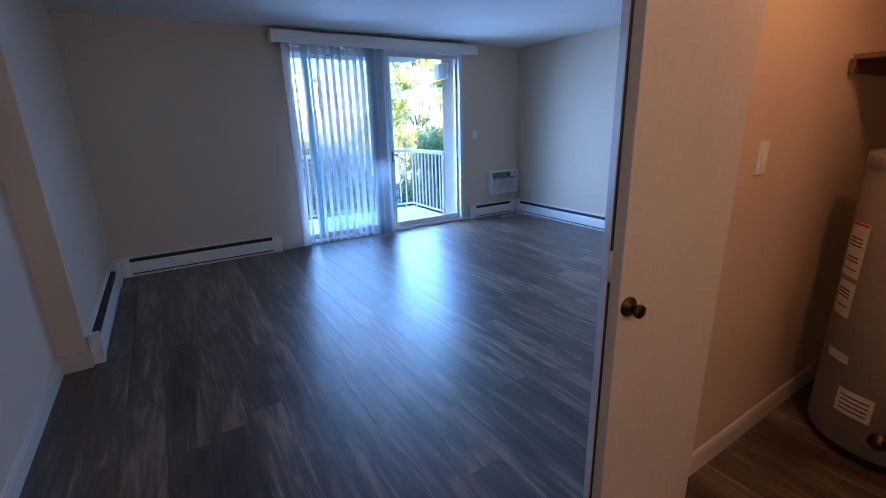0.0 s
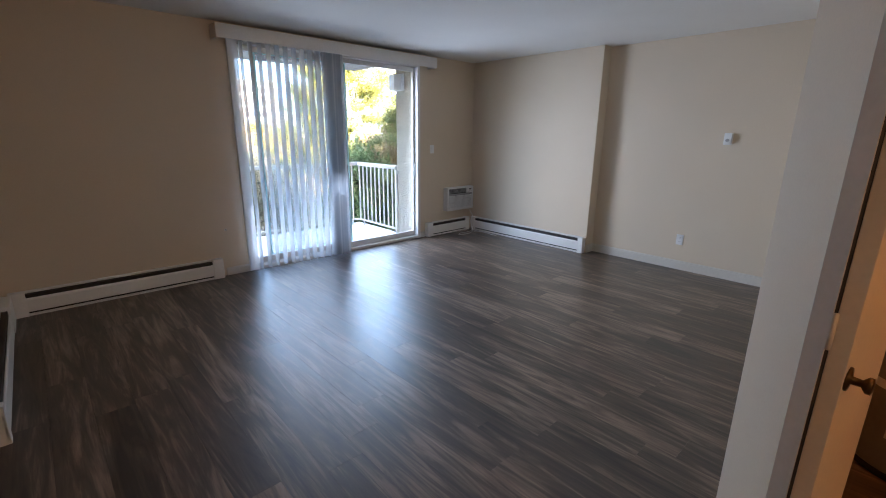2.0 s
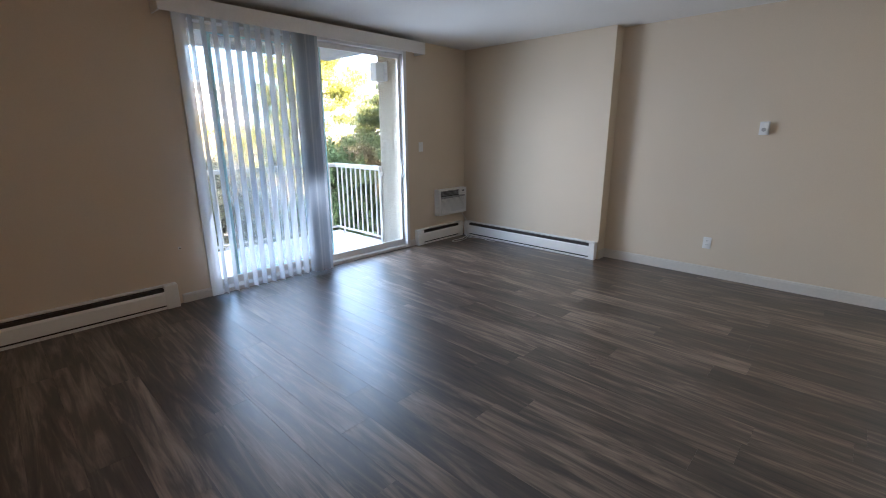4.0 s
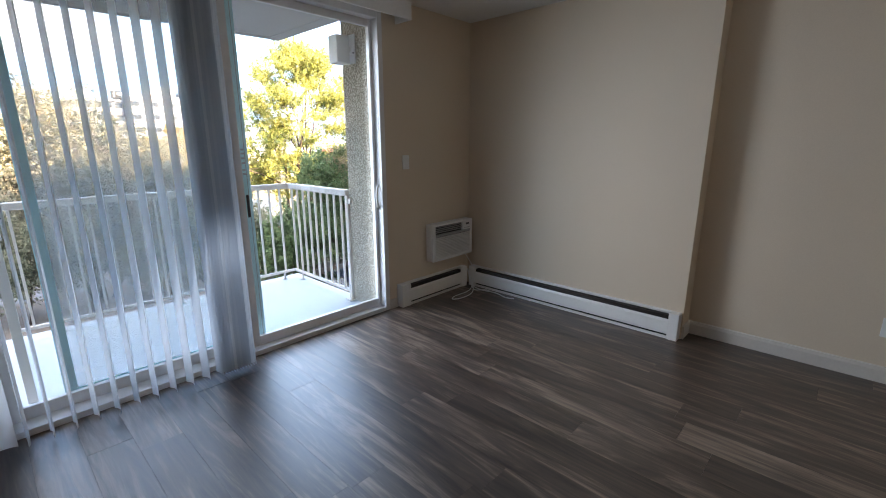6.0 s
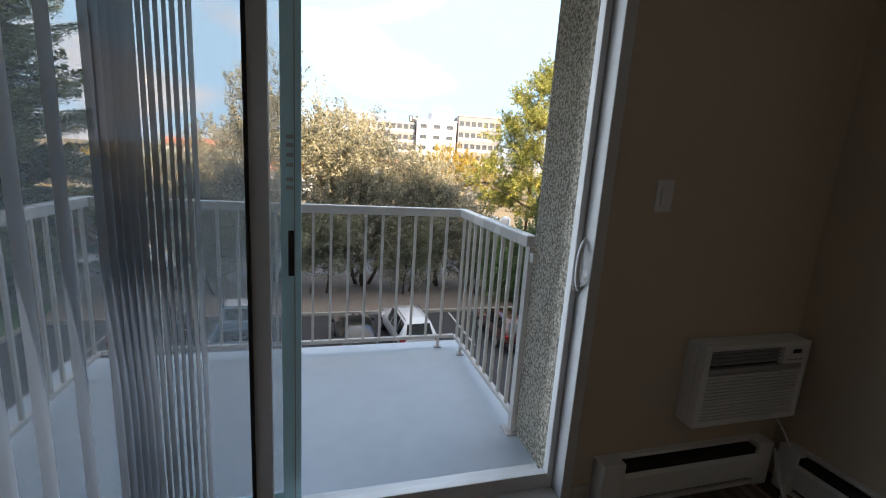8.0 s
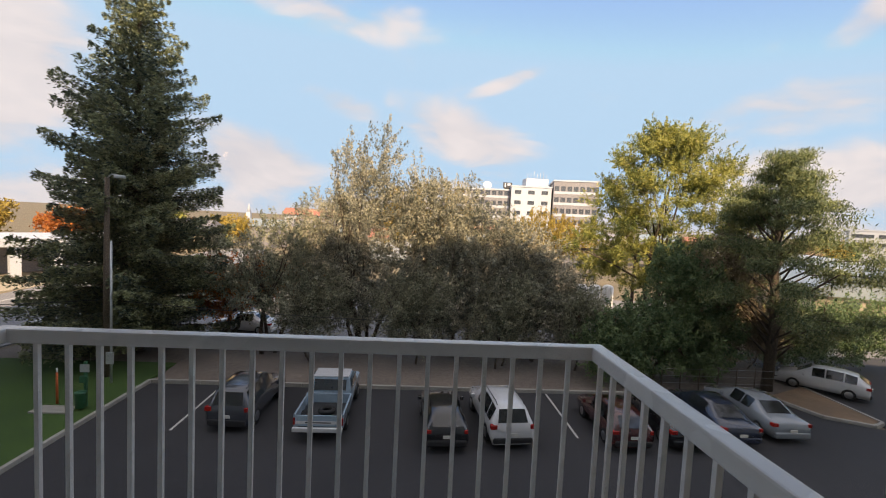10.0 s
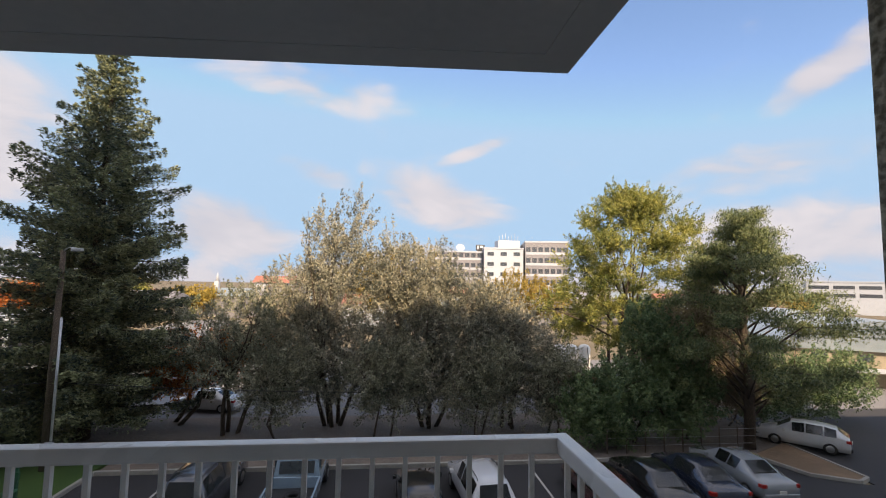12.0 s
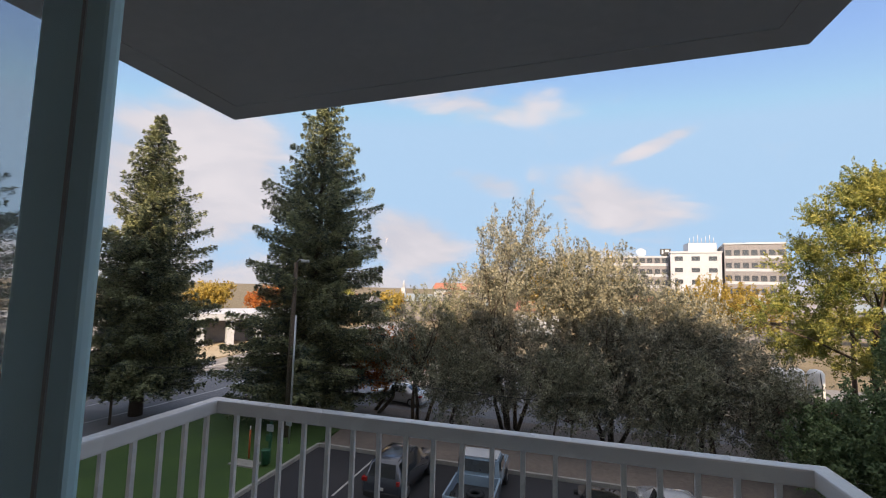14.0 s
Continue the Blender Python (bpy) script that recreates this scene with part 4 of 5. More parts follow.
for xx in (-6.0, 10.8):
    sheet("bay_line", [(xx - 0.05, 22.6), (xx + 0.05, 22.6), (xx + 0.05, 27.3), (xx - 0.05, 27.3)], G + 0.005, LINE, "faded painted line of a parking bay", "road marking", 0.004)

# ---- trees ----
def leaf_mesh(name, centre, along, across, length, width):
    """Separate bent leaves: one quad each, from arrays of places and directions."""
    k = len(centre)
    along = along / np.linalg.norm(along, axis=1, keepdims=True)
    across = np.cross(along, across + np.array([0.14, -0.7, 0.9]))  # leaves turn towards the light
    across /= np.linalg.norm(across, axis=1, keepdims=True) + 1e-9
    L, Wd = length[:, None] * 0.5, width[:, None] * 0.5
    v = np.empty((k, 4, 3))
    v[:, 0], v[:, 2] = centre - along * L, centre + along * L
    v[:, 1], v[:, 3] = centre + across * Wd + along * L * 0.15, centre - across * Wd + along * L * 0.15
    me = bpy.data.meshes.new(name)
    me.vertices.add(4 * k)
    me.vertices.foreach_set("co", v.reshape(-1))
    me.loops.add(4 * k)
    me.loops.foreach_set("vertex_index", np.arange(4 * k, dtype=np.int32))
    me.polygons.add(k)
    me.polygons.foreach_set("loop_start", np.arange(0, 4 * k, 4, dtype=np.int32))
    me.update()
    me.validate()
    return me


def crown(me, material, parent, label=""):
    ob = new("crown", me)
    me.materials.append(material)
    ob.parent = parent
    return tagged(ob, label)


def unit(r, k):
    v = r.normal(size=(k, 3))
    return v / np.linalg.norm(v, axis=1, keepdims=True)


def spruce(at, top, bottom, radius, label, seed, branches=260, density=26.0, lean=0.0):
    """A conifer: a straight trunk and whorls of drooping boughs, each a flat spray of twigs covered in needles.
    radius: the crown's half width from its tip down, at even steps."""
    r = np.random.default_rng(seed)
    t = thing("spruce_tree", label, "tree", "conifers by the road", at=(*at, G))
    h, low = top - G, bottom - G
    part("trunk", add_tube(bmesh.new(), [(0, 0, 0), (0.02, 0, h * 0.3), (0.05, 0.02, h * 0.65), (lean, 0, h * 0.985)], [0.42, 0.32, 0.17, 0.02], 10), BARK, t)
    v = np.sort(((np.arange(branches) + r.random(branches)) / branches) ** 0.85)  # 0 at the tip
    zb = h - (h - low) * v - 0.1
    th = np.arange(branches) * 2.39996 + r.normal(0, 0.3, branches)
    reach = np.interp(v, np.linspace(0, 1, len(radius)), radius)
    ln = reach * np.clip(0.82 + r.normal(0, 0.2, branches), 0.4, 1.22) + 0.12
    out = np.stack([np.cos(th), np.sin(th), np.zeros(branches)], 1)
    side = np.stack([-np.sin(th), np.cos(th), np.zeros(branches)], 1)
    fall = 0.6 - 1.15 * np.clip(v * 1.4, 0, 1)   # tip boughs rise, low ones hang
    count = np.maximum((density * (ln ** 1.75 + 1.2)).astype(int), 30)
    b = np.repeat(np.arange(branches), count)
    k = len(b)
    L, f = ln[b], fall[b]
    s = 0.05 + 0.95 * r.beta(1.0, 0.9, k)
    twig_no = np.maximum((L / 0.3).astype(int), 4)
    s = np.clip((np.floor(s * twig_no) + r.normal(0.5, 0.16, k)) / twig_no, 0.05, 1.02)
    hand = np.sign(r.random(k) - 0.5)
    q = r.random(k) ** 0.8
    tw = (0.34 * L ** 0.85 * np.clip(1.04 - s, 0, 1) ** 0.75 + 0.12) * q
    hang = -0.34 * tw - 0.5 * q * r.random(k) ** 2 * np.clip(L / 3.0, 0.2, 1)
    pos = out[b] * (L * s + tw * 0.55)[:, None] + side[b] * (hand * tw * 0.85)[:, None]
    pos[:, 2] += zb[b] + L * (0.55 * f * s + 0.24 * s ** 2 * (f < 0.2)) + hang + r.normal(0, 0.05, k)
    pos[:, 0] += lean * (pos[:, 2] / h) ** 2
    along = out[b] * 0.75 + side[b] * (hand * 0.75)[:, None] + r.normal(0, 0.45, (k, 3))
    along[:, 2] += 0.1
    me = leaf_mesh("crown", pos, along, unit(r, k), 0.16 + 0.14 * r.random(k), 0.05 + 0.035 * r.random(k))
    crown(me, SPRUCE, t)
    bough = bmesh.new()
    for i in range(0, branches, 2):
        pts = [Vector((out[i][0] * ln[i] * e, out[i][1] * ln[i] * e, zb[i] + ln[i] * (0.55 * fall[i] * e + 0.24 * e * e * (fall[i] < 0.2)) - 0.04)) for e in (0.0, 0.35, 0.7, 0.95)]
        add_tube(bough, pts, [0.045, 0.035, 0.02, 0.006], 4)
    tagged(part("boughs", bough, BARK, t), kind="stuff")
    return t


def broad_tree(name, at, spec, material, label, group, seed, sprigs, per, leaf, trunks=1, spread=0.6, up=0.8, twig=1.0, trunk_r=0.14, gather=0.1):
    """A broadleaf tree: trunks that fork into limbs, and sprigs of leaves inside a set of overlapping clouds.
    spec: (x, y, z, rx, ry, rz) of each cloud from the tree's foot, z from the ground."""
    r = np.random.default_rng(seed)
    t = thing(name, label, "tree", group, at=(*at, G))
    vol = np.array([c[3] * c[4] * c[5] for c in spec]) ** 0.8
    pick = r.choice(len(spec), sprigs, p=vol / vol.sum())
    c = np.array(spec)[pick]
    d = unit(r, sprigs) * (r.random((sprigs, 1)) ** 0.42)
    base = c[:, :3] + d * c[:, 3:]
    keep = base[:, 2] > 0.4
    base, d = base[keep], d[keep]
    n = len(base)
    aim = unit(r, n) * 0.55 + d * spread
    aim[:, 2] += up
    aim /= np.linalg.norm(aim, axis=1, keepdims=True)
    s = r.random((n, per)) - 0.35
    length = twig * (0.6 + 0.8 * r.random((n, 1)))
    pos = base[:, None] + aim[:, None] * (s * length)[..., None] + r.normal(0, gather, (n, per, 3)) * (1.2 - s)[..., None]
    along = aim[:, None] * 0.7 + r.normal(0, 0.7, (n, per, 3))
    k = n * per
    me = leaf_mesh("crown", pos.reshape(k, 3), along.reshape(k, 3), unit(r, k), leaf * (0.7 + 0.6 * r.random(k)), leaf * 0.42 * (0.7 + 0.6 * r.random(k)))
    crown(me, material, t)
    for j in range(trunks):
        wood = bmesh.new()
        a = 2 * math.pi * j / trunks + seed
        foot = Vector((0.5 * (trunks > 1) * math.cos(a) * (0.6 + 0.5 * r.random()), 0.4 * (trunks > 1) * math.sin(a), 0))
        targets = base[r.choice(n, 9)]
        targets = targets[np.argsort(targets[:, 0] * math.cos(a) + targets[:, 1] * math.sin(a))][-6:]
        mean = Vector(targets.mean(axis=0))
        fork = foot.lerp(mean, 0.55)
        fork.z = max(mean.z * 0.5, 1.2)
        bend = foot.lerp(fork, 0.5) + Vector((r.normal(0, 0.15), r.normal(0, 0.15), 0))
        add_tube(wood, [foot, bend, fork], [trunk_r, trunk_r * 0.8, trunk_r * 0.62], 8)
        for q in targets:
            q = Vector(q)
            mid = fork.lerp(q, 0.5) + Vector((r.normal(0, 0.25), r.normal(0, 0.25), 0.25))
            add_tube(wood, [fork, mid, q], [trunk_r * 0.5, trunk_r * 0.3, 0.015], 5)
            for z in range(4):
                e = mid.lerp(q, r.random()) + Vector(r.normal(0, 0.55, 3)) + Vector((0, 0, 0.5))
                add_tube(wood, [mid.lerp(q, 0.2 + 0.15 * z), e], [0.03, 0.008], 4)
        part("trunk", wood, BARK, t)
    return t


spruce((-13.3, 32.3), 16.2, -6.2, [0.1, 1.35, 2.0, 2.7, 3.6, 4.2, 4.7, 5.0, 5.3, 5.3, 4.8], "tall dark blue-green spruce with a sunlit tip by the road", 3, 390, 62.0, 0.2)
spruce((-23.9, 28.3), 13.2, -5.4, [0.1, 0.9, 1.6, 2.2, 2.8, 3.3, 3.7, 4.1, 4.4, 4.4, 3.9], "tall dark spruce with a golden sunlit tip beside the road", 5, 390, 58.0)
spruce((-29.5, 20.5), 13.5, -5.4, [0.1, 1.0, 1.8, 2.5, 3.1, 3.6, 4.0, 4.4, 4.6, 4.5, 4.0], "dark spruce half hidden behind the door's frame", 8, 320, 36.0)



def tiers(seed, count, z0, z1, reach, pad, flat=0.75):
    """Flattened leaf pads at the ends of limbs; reach: the crown's half width from its foot up, at even steps."""
    r = random.Random(seed)
    spec = []
    for i in range(count):
        u = (i + r.random()) / count
        ang = i * 2.39996 + r.uniform(-0.4, 0.4)
        d = float(np.interp(u, np.linspace(0, 1, len(reach)), reach))
        d *= r.uniform(0.25, 1.0) ** 0.7
        w = pad * r.uniform(0.65, 1.25)
        spec.append((d * math.cos(ang), flat * d * math.sin(ang), z0 + (z1 - z0) * u + r.uniform(-0.3, 0.3), w, w, w * r.uniform(0.35, 0.6)))
    return spec


GROVE = "trees behind the parking lot"
broad_tree("olive_tree", (0.2, 34.0), [(-0.9, 0.3, 11.2, 1.6, 1.8, 3.2), (1.0, 0, 11.8, 1.3, 1.5, 3.4), (0.2, -0.2, 8.6, 3.6, 2.6, 3.4), (-2.6, 0, 7.2, 2.6, 2.2, 3.6), (3.4, 0, 9.0, 2.0, 2.0, 3.6), (0.2, -0.6, 5.0, 4.8, 2.6, 2.8), (0, -0.8, 2.9, 4.4, 2.0, 1.6)], OLIVE, "grey-green olive tree with sunlit top sprigs", GROVE, 21, 1250, 50, 0.18, trunks=5, twig=1.3)
broad_tree("olive_tree", (6.2, 33.4), [(-0.6, 0.2, 8.6, 3.0, 2.2, 3.4), (1.6, 0, 7.0, 3.4, 2.4, 3.2), (0.4, -0.6, 4.6, 5.0, 2.6, 3.2), (0.4, -1, 2.7, 4.6, 2.0, 1.7)], OLIVE, "broad grey-green olive tree behind the parked cars", GROVE, 22, 1250, 50, 0.18, trunks=4, twig=1.2)
broad_tree("olive_tree", (-5.6, 32.8), [(-0.6, 0, 6.2, 3.2, 2.2, 2.4), (1.5, 0.2, 6.6, 2.8, 2.0, 2.9), (0, -0.4, 4.4, 4.4, 2.4, 2.4)], OLIVEDARK, "low wide olive tree beside the road", GROVE, 23, 340, 50, 0.18, trunks=3, twig=1.1)
broad_tree("olive_tree", (11.2, 33.0), [(0, 0, 5.6, 3.0, 2.2, 3.0), (0.6, -0.4, 3.8, 3.4, 2.2, 3.0), (-0.8, 0, 6.8, 2.0, 1.6, 2.2)], OLIVE, "small grey-green olive tree with hanging twigs", GROVE, 24, 850, 50, 0.16, trunks=3, twig=1.2, up=0.2)
for k, (x, y, rx, rz, z, n) in enumerate(((-2.8, 31.8, 2.4, 2.1, 3.0, 380), (3.4, 31.4, 2.6, 2.2, 3.2, 420), (9.0, 31.2, 2.4, 2.4, 3.0, 440), (13.6, 31.4, 2.0, 2.2, 2.8, 340))):
    broad_tree("olive_shrub", (x, y), [(0, 0, z, rx, 1.5, rz), (rx * 0.4, 0, z + 1.2, rx * 0.6, 1.2, rz * 0.7)], OLIVEDARK, "loose dull green shrub between the olive trees", GROVE, 90 + k, n, 44, 0.15, trunks=2, twig=1.2, trunk_r=0.07, up=0.4)
broad_tree("honey_locust_tree", (22.8, 38.0), tiers(5, 130, 4.6, 16.6, [6.0, 7.4, 7.6, 7.2, 6.6, 5.4, 3.6, 1.2], 0.95), ASH, "tall yellow-green locust tree in full sun", GROVE, 31, 2100, 60, 0.18, trunks=2, spread=0.9, up=0.55, twig=1.5, trunk_r=0.2, gather=0.09)
broad_tree("golden_tree", (5.6, 52.0), [(0, 0, 9.5, 4.5, 3, 3.6), (-4.5, 0, 9.0, 3.0, 3, 3.0)], GOLD, "golden autumn tree far behind the olives", "autumn trees", 41, 420, 40, 0.26, trunks=1, twig=1.3)
broad_tree("golden_tree", (17.5, 54.0), [(0, 0, 8.0, 4.0, 3, 2.6), (3.5, 0, 7.4, 3.0, 3, 2.2)], GOLD, "golden autumn tree beside the yard", "autumn trees", 42, 380, 40, 0.24, trunks=1, twig=1.2)
broad_tree("orange_shrub", (-9.4, 34.8), [(0, 0, 3.6, 2.2, 1.2, 2.2), (2.8, 0, 4.2, 1.8, 1.1, 1.7), (5.4, 0.2, 4.4, 1.5, 1.0, 1.3)], RUST, "bright orange autumn shrub behind the olives", "autumn trees", 43, 420, 44, 0.18, trunks=2, twig=0.8)
broad_tree("dark_bush", (17.6, 29.6), [(-0.4, 0, 2.6, 3.2, 2.0, 2.6), (-2.2, -0.3, 1.9, 2.2, 1.6, 1.9), (2.4, 0.4, 5.0, 2.3, 1.8, 2.8), (1.2, 0.2, 6.6, 1.5, 1.4, 1.8), (3.0, 0, 2.6, 2.4, 1.8, 2.4)], DARKLEAF, "dense dark green bush behind the parked cars", "trees behind the parking lot", 51, 1300, 50, 0.19, trunks=2, twig=0.9, up=0.5)
broad_tree("bare_brown_tree", (21.4, 30.6), [(0, 0, 5.4, 2.4, 1.8, 3.0), (1.2, 0, 3.6, 2.6, 1.6, 2.2), (2.2, 0, 7.0, 2.0, 1.5, 2.4), (3.4, -0.6, 3.6, 2.2, 1.4, 1.6)], BROWN, "half-bare brown tree with thin branches", "trees behind the parking lot", 52, 900, 40, 0.15, trunks=2, twig=1.0, trunk_r=0.1)
broad_tree("brown_shrub", (25.6, 32.6), [(0, 0, 2.2, 2.6, 1.6, 1.8), (-2.4, 0.4, 2.6, 2.0, 1.4, 2.0), (2.2, 0.6, 1.6, 1.8, 1.3, 1.4)], BROWN, "dry brown shrub beneath the pine", GROVE, 53, 420, 44, 0.17, trunks=2, twig=0.9, trunk_r=0.06)
broad_tree("dark_bush", (31.4, 32.6), [(0, 0, 2.6, 3.4, 1.6, 2.4), (-2.6, 0, 2.0, 2.4, 1.4, 1.8), (3.6, 0.4, 2.8, 2.8, 1.4, 2.4)], DARKLEAF, "low dark green bush beyond the leafy island", GROVE, 54, 760, 44, 0.18, trunks=2, twig=0.8, trunk_r=0.06)
for k, (x, y, z, rr) in enumerate(((-84, 96, 6.5, 7), (-72, 104, 6.0, 8), (-58, 112, 6.8, 7), (-96, 92, 5, 8), (-46, 120, 5.2, 7), (44, 130, 5.0, 7), (2, 120, 4.4, 8), (22, 112, 5.2, 7), (-20, 128, 4.2, 7), (62, 108, 4.4, 6), (80, 122, 4.2, 7), (112, 116, 5.4, 8), (128, 128, 5.8, 8), (98, 110, 5.0, 7))):
    broad_tree("far_tree", (x, y), [(0, 0, z * 0.75, rr, 4, z * 0.55), (rr * 0.5, 0, z * 0.95, rr * 0.6, 3, z * 0.4)], (GOLD, RUST, ASH, BROWN)[k % 4] if k < 5 else (DARKLEAF, BROWN, GOLD)[k % 3], "autumn tree in the far distance", "far trees", 60 + k, 160, 26, 0.75, trunks=1, twig=1.6, gather=0.5)


def pine(at, label, seed):
    """An irregular pine: pads of needle tufts at the ends of bare limbs."""
    r = np.random.default_rng(seed)
    t = thing("pine_tree", label, "tree", "conifers by the lot", at=(*at, G))
    wood = bmesh.new()
    h = 12.9
    add_tube(wood, [(0, 0, 0), (0.1, 0, 3.5), (-0.1, 0.1, 7.5), (-0.3, 0, h)], [0.32, 0.26, 0.18, 0.04], 10)
    pads = []
    limbs = 70
    for i in range(limbs):
        u = (i + r.random()) / limbs
        z = 2.4 + (h - 2.0) * u
        a = i * 2.4 + r.normal(0, 0.3)
        ln = float(np.interp(u, [0, 0.15, 0.35, 0.6, 0.8, 0.93, 1], [4.2, 5.4, 5.6, 4.0, 2.3, 1.0, 0.2])) * (0.4 + 0.65 * r.random())
        tip = np.array([ln * math.cos(a), ln * math.sin(a), z + 0.2 * ln + r.normal(0, 0.4)])
        add_tube(wood, [(-0.2 * u, 0, z - 0.25 * ln), tip * np.array([0.5, 0.5, 1]) - np.array([0, 0, 0.15]), tip], [0.07, 0.04, 0.014], 4)
        for f in (1.0, 0.84, 0.66):
            jig = r.normal(0, 0.28, 3) * np.array([1, 1, 0.3])
            pads.append((tip * np.array([f, f, 1]) + np.array([0, 0, -0.12 * (1 - f)]) + jig, 0.78 * (0.7 + 0.5 * r.random())))
    pos = np.concatenate([p + np.clip(r.normal(0, 0.9, (400, 3)), -1.5, 1.5) * np.array([s * 0.6, s * 0.6, s * 0.34]) for p, s in pads])
    k = len(pos)
    al = r.normal(0, 0.7, (k, 3))
    al[:, 2] += 0.7
    crown(leaf_mesh("crown", pos, al, unit(r, k), 0.15 + 0.1 * r.random(k), 0.036 + 0.025 * r.random(k)), PINE, t)
    part("trunk", wood, BARK, t)
    return t


pine((24.2, 28.6), "spreading dark green pine beside the parked cars", 71)

# ---- vehicles ----
def car(kind, paint, label, at, turn=0.0, stretch=1.0, width=0.9):
    """A car along +y, its tail at y = 0, lofted from stations, with its windows, wheels, lamps and plate."""
    t = thing({"sedan": "sedan_car", "suv": "suv_car", "hatch": "hatchback_car"}[kind], label, "car", "parked cars", at=at, turn=turn)
    st = {
        "sedan": [(0.0, 0.60, 0.64, 0.70), (0.06, 0.88, 0.95, 0.66), (0.72, 0.93, 1.00, 0.64), (1.42, 0.94, 1.37, 0.55), (2.0, 0.94, 1.43, 0.56), (2.75, 0.93, 1.41, 0.56), (3.55, 0.92, 0.98, 0.66), (4.45, 0.76, 0.82, 0.62), (4.7, 0.42, 0.5, 0.55)],
        "suv": [(0.0, 0.72, 0.76, 0.74), (0.05, 0.98, 1.06, 0.70), (0.34, 1.03, 1.58, 0.60), (0.9, 1.03, 1.67, 0.62), (1.9, 1.02, 1.69, 0.62), (2.55, 1.0, 1.63, 0.60), (3.35, 1.0, 1.08, 0.68), (4.25, 0.88, 0.95, 0.64), (4.55, 0.48, 0.55, 0.58)],
        "hatch": [(0.0, 0.62, 0.66, 0.70), (0.05, 0.9, 0.98, 0.66), (0.55, 0.95, 1.36, 0.56), (1.1, 0.95, 1.45, 0.57), (1.9, 0.94, 1.46, 0.57), (2.5, 0.93, 1.40, 0.55), (3.2, 0.92, 0.98, 0.64), (3.95, 0.78, 0.84, 0.62), (4.2, 0.42, 0.5, 0.55)],
    }[kind]
    L = st[-1][0]
    b, rings = bmesh.new(), []
    for i, (y, zb, zt, tw) in enumerate(st):
        w = width * (0.88 if i == 0 else 0.9 if i == len(st) - 1 else 1.0)
        half = [(w * 0.9, 0.24), (w, 0.52), (w * 0.965, zb), (tw, zt), (tw * 0.45, zt + 0.02)]
        rings.append([b.verts.new((x, y * stretch, z)) for x, z in half] + [b.verts.new((-x, y * stretch, z)) for x, z in half[::-1]])
    k = len(rings[0])
    for r0, r1 in zip(rings, rings[1:]):
        for j in range(k):
            b.faces.new((r0[j], r0[(j + 1) % k], r1[(j + 1) % k], r1[j])).smooth = True
    b.faces.new(rings[0]), b.faces.new(rings[-1][::-1])
    bmesh.ops.recalc_face_normals(b, faces=b.faces)
    bmesh.ops.bevel(b, geom=[e for e in b.edges if not e.is_boundary and e.calc_face_angle(0) > 0.5], offset=0.035, segments=2, affect="EDGES", clamp_overlap=True)
    body = part("body", b, PAINTS[paint], t)

    def pt(i, j):
        y, zb, zt, tw = st[i]
        return Vector({2: (width * 0.965, y * stretch, zb), 3: (tw, y * stretch, zt), 7: (-width * 0.965, y * stretch, zb), 6: (-tw, y * stretch, zt)}[j])

    def pane(corners, name, lift, inset=0.12):
        c = sum(corners, Vector()) / len(corners)
        nrm = (corners[1] - corners[0]).cross(corners[2] - corners[0]).normalized()
        if nrm.dot(lift) < 0:
            nrm = -nrm
        q = bmesh.new()
        q.faces.new([q.verts.new(p.lerp(c, inset) + nrm * 0.022) for p in corners])
        bmesh.ops.solidify(q, geom=q.faces[:], thickness=0.015)
        part(name, q, CARGLASS, t)

    cab = [i for i, s in enumerate(st) if s[2] - s[1] > 0.3]
    a, z = cab[0], cab[-1]
    pane([pt(a - 1, 3), pt(a - 1, 6), pt(a, 6), pt(a, 3)], "rear_window", Vector((0, -1, 0.6)))
    pane([pt(z, 3), pt(z, 6), pt(z + 1, 6), pt(z + 1, 3)], "windshield", Vector((0, 1, 0.6)), 0.1)
    for i, j in zip(cab, cab[1:]):
        pane([pt(i, 2), pt(j, 2), pt(j, 3), pt(i, 3)], "side_window", Vector((1, 0, 0.2)), 0.1)
        pane([pt(i, 7), pt(j, 7), pt(j, 6), pt(i, 6)], "side_window", Vector((-1, 0, 0.2)), 0.1)
    rw = 0.36 if kind == "suv" else 0.32
    for y in (0.86 * stretch, (L - 0.92) * stretch):
        for s in (-1, 1):
            x0 = s * (width - 0.02)
            wheel = part("wheel", add_tube(bmesh.new(), [(x0 - s * 0.2, y, rw), (x0 - s * 0.18, y, rw), (x0, y, rw), (x0 + s * 0.025, y, rw), (x0 + s * 0.03, y, rw)], [rw * 0.85, rw, rw, rw * 0.94, rw * 0.66], 22), TYRE, t)
            part("rim", add_tube(bmesh.new(), [(x0 + s * 0.02, y, rw), (x0 + s * 0.034, y, rw), (x0 + s * 0.036, y, rw)], [rw * 0.64, rw * 0.6, rw * 0.15], 12), RIM, wheel)
    zb = st[1][1]
    for s in (-1, 1):
        part("tail_light", box(s * width * 0.9 - 0.1, s * width * 0.9 + 0.1 - 0.06 * s, -0.012, 0.2, zb - 0.12, zb + (0.05 if kind == "suv" else 0.02), bevel=0.02), TAILL, t)
        part("headlight", box(s * width * 0.72 - 0.15, s * width * 0.72 + 0.12, L * stretch - 0.28, L * stretch - 0.06, 0.58, 0.72, bevel=0.03), HEADL, t)
        part("side_mirror", box(s * (width + 0.1) - 0.09, s * (width + 0.1) + 0.07, st[z][0] * stretch + 0.28, st[z][0] * stretch + 0.42, st[z][1] - 0.02, st[z][1] + 0.14, bevel=0.03), PAINTS[paint], t)
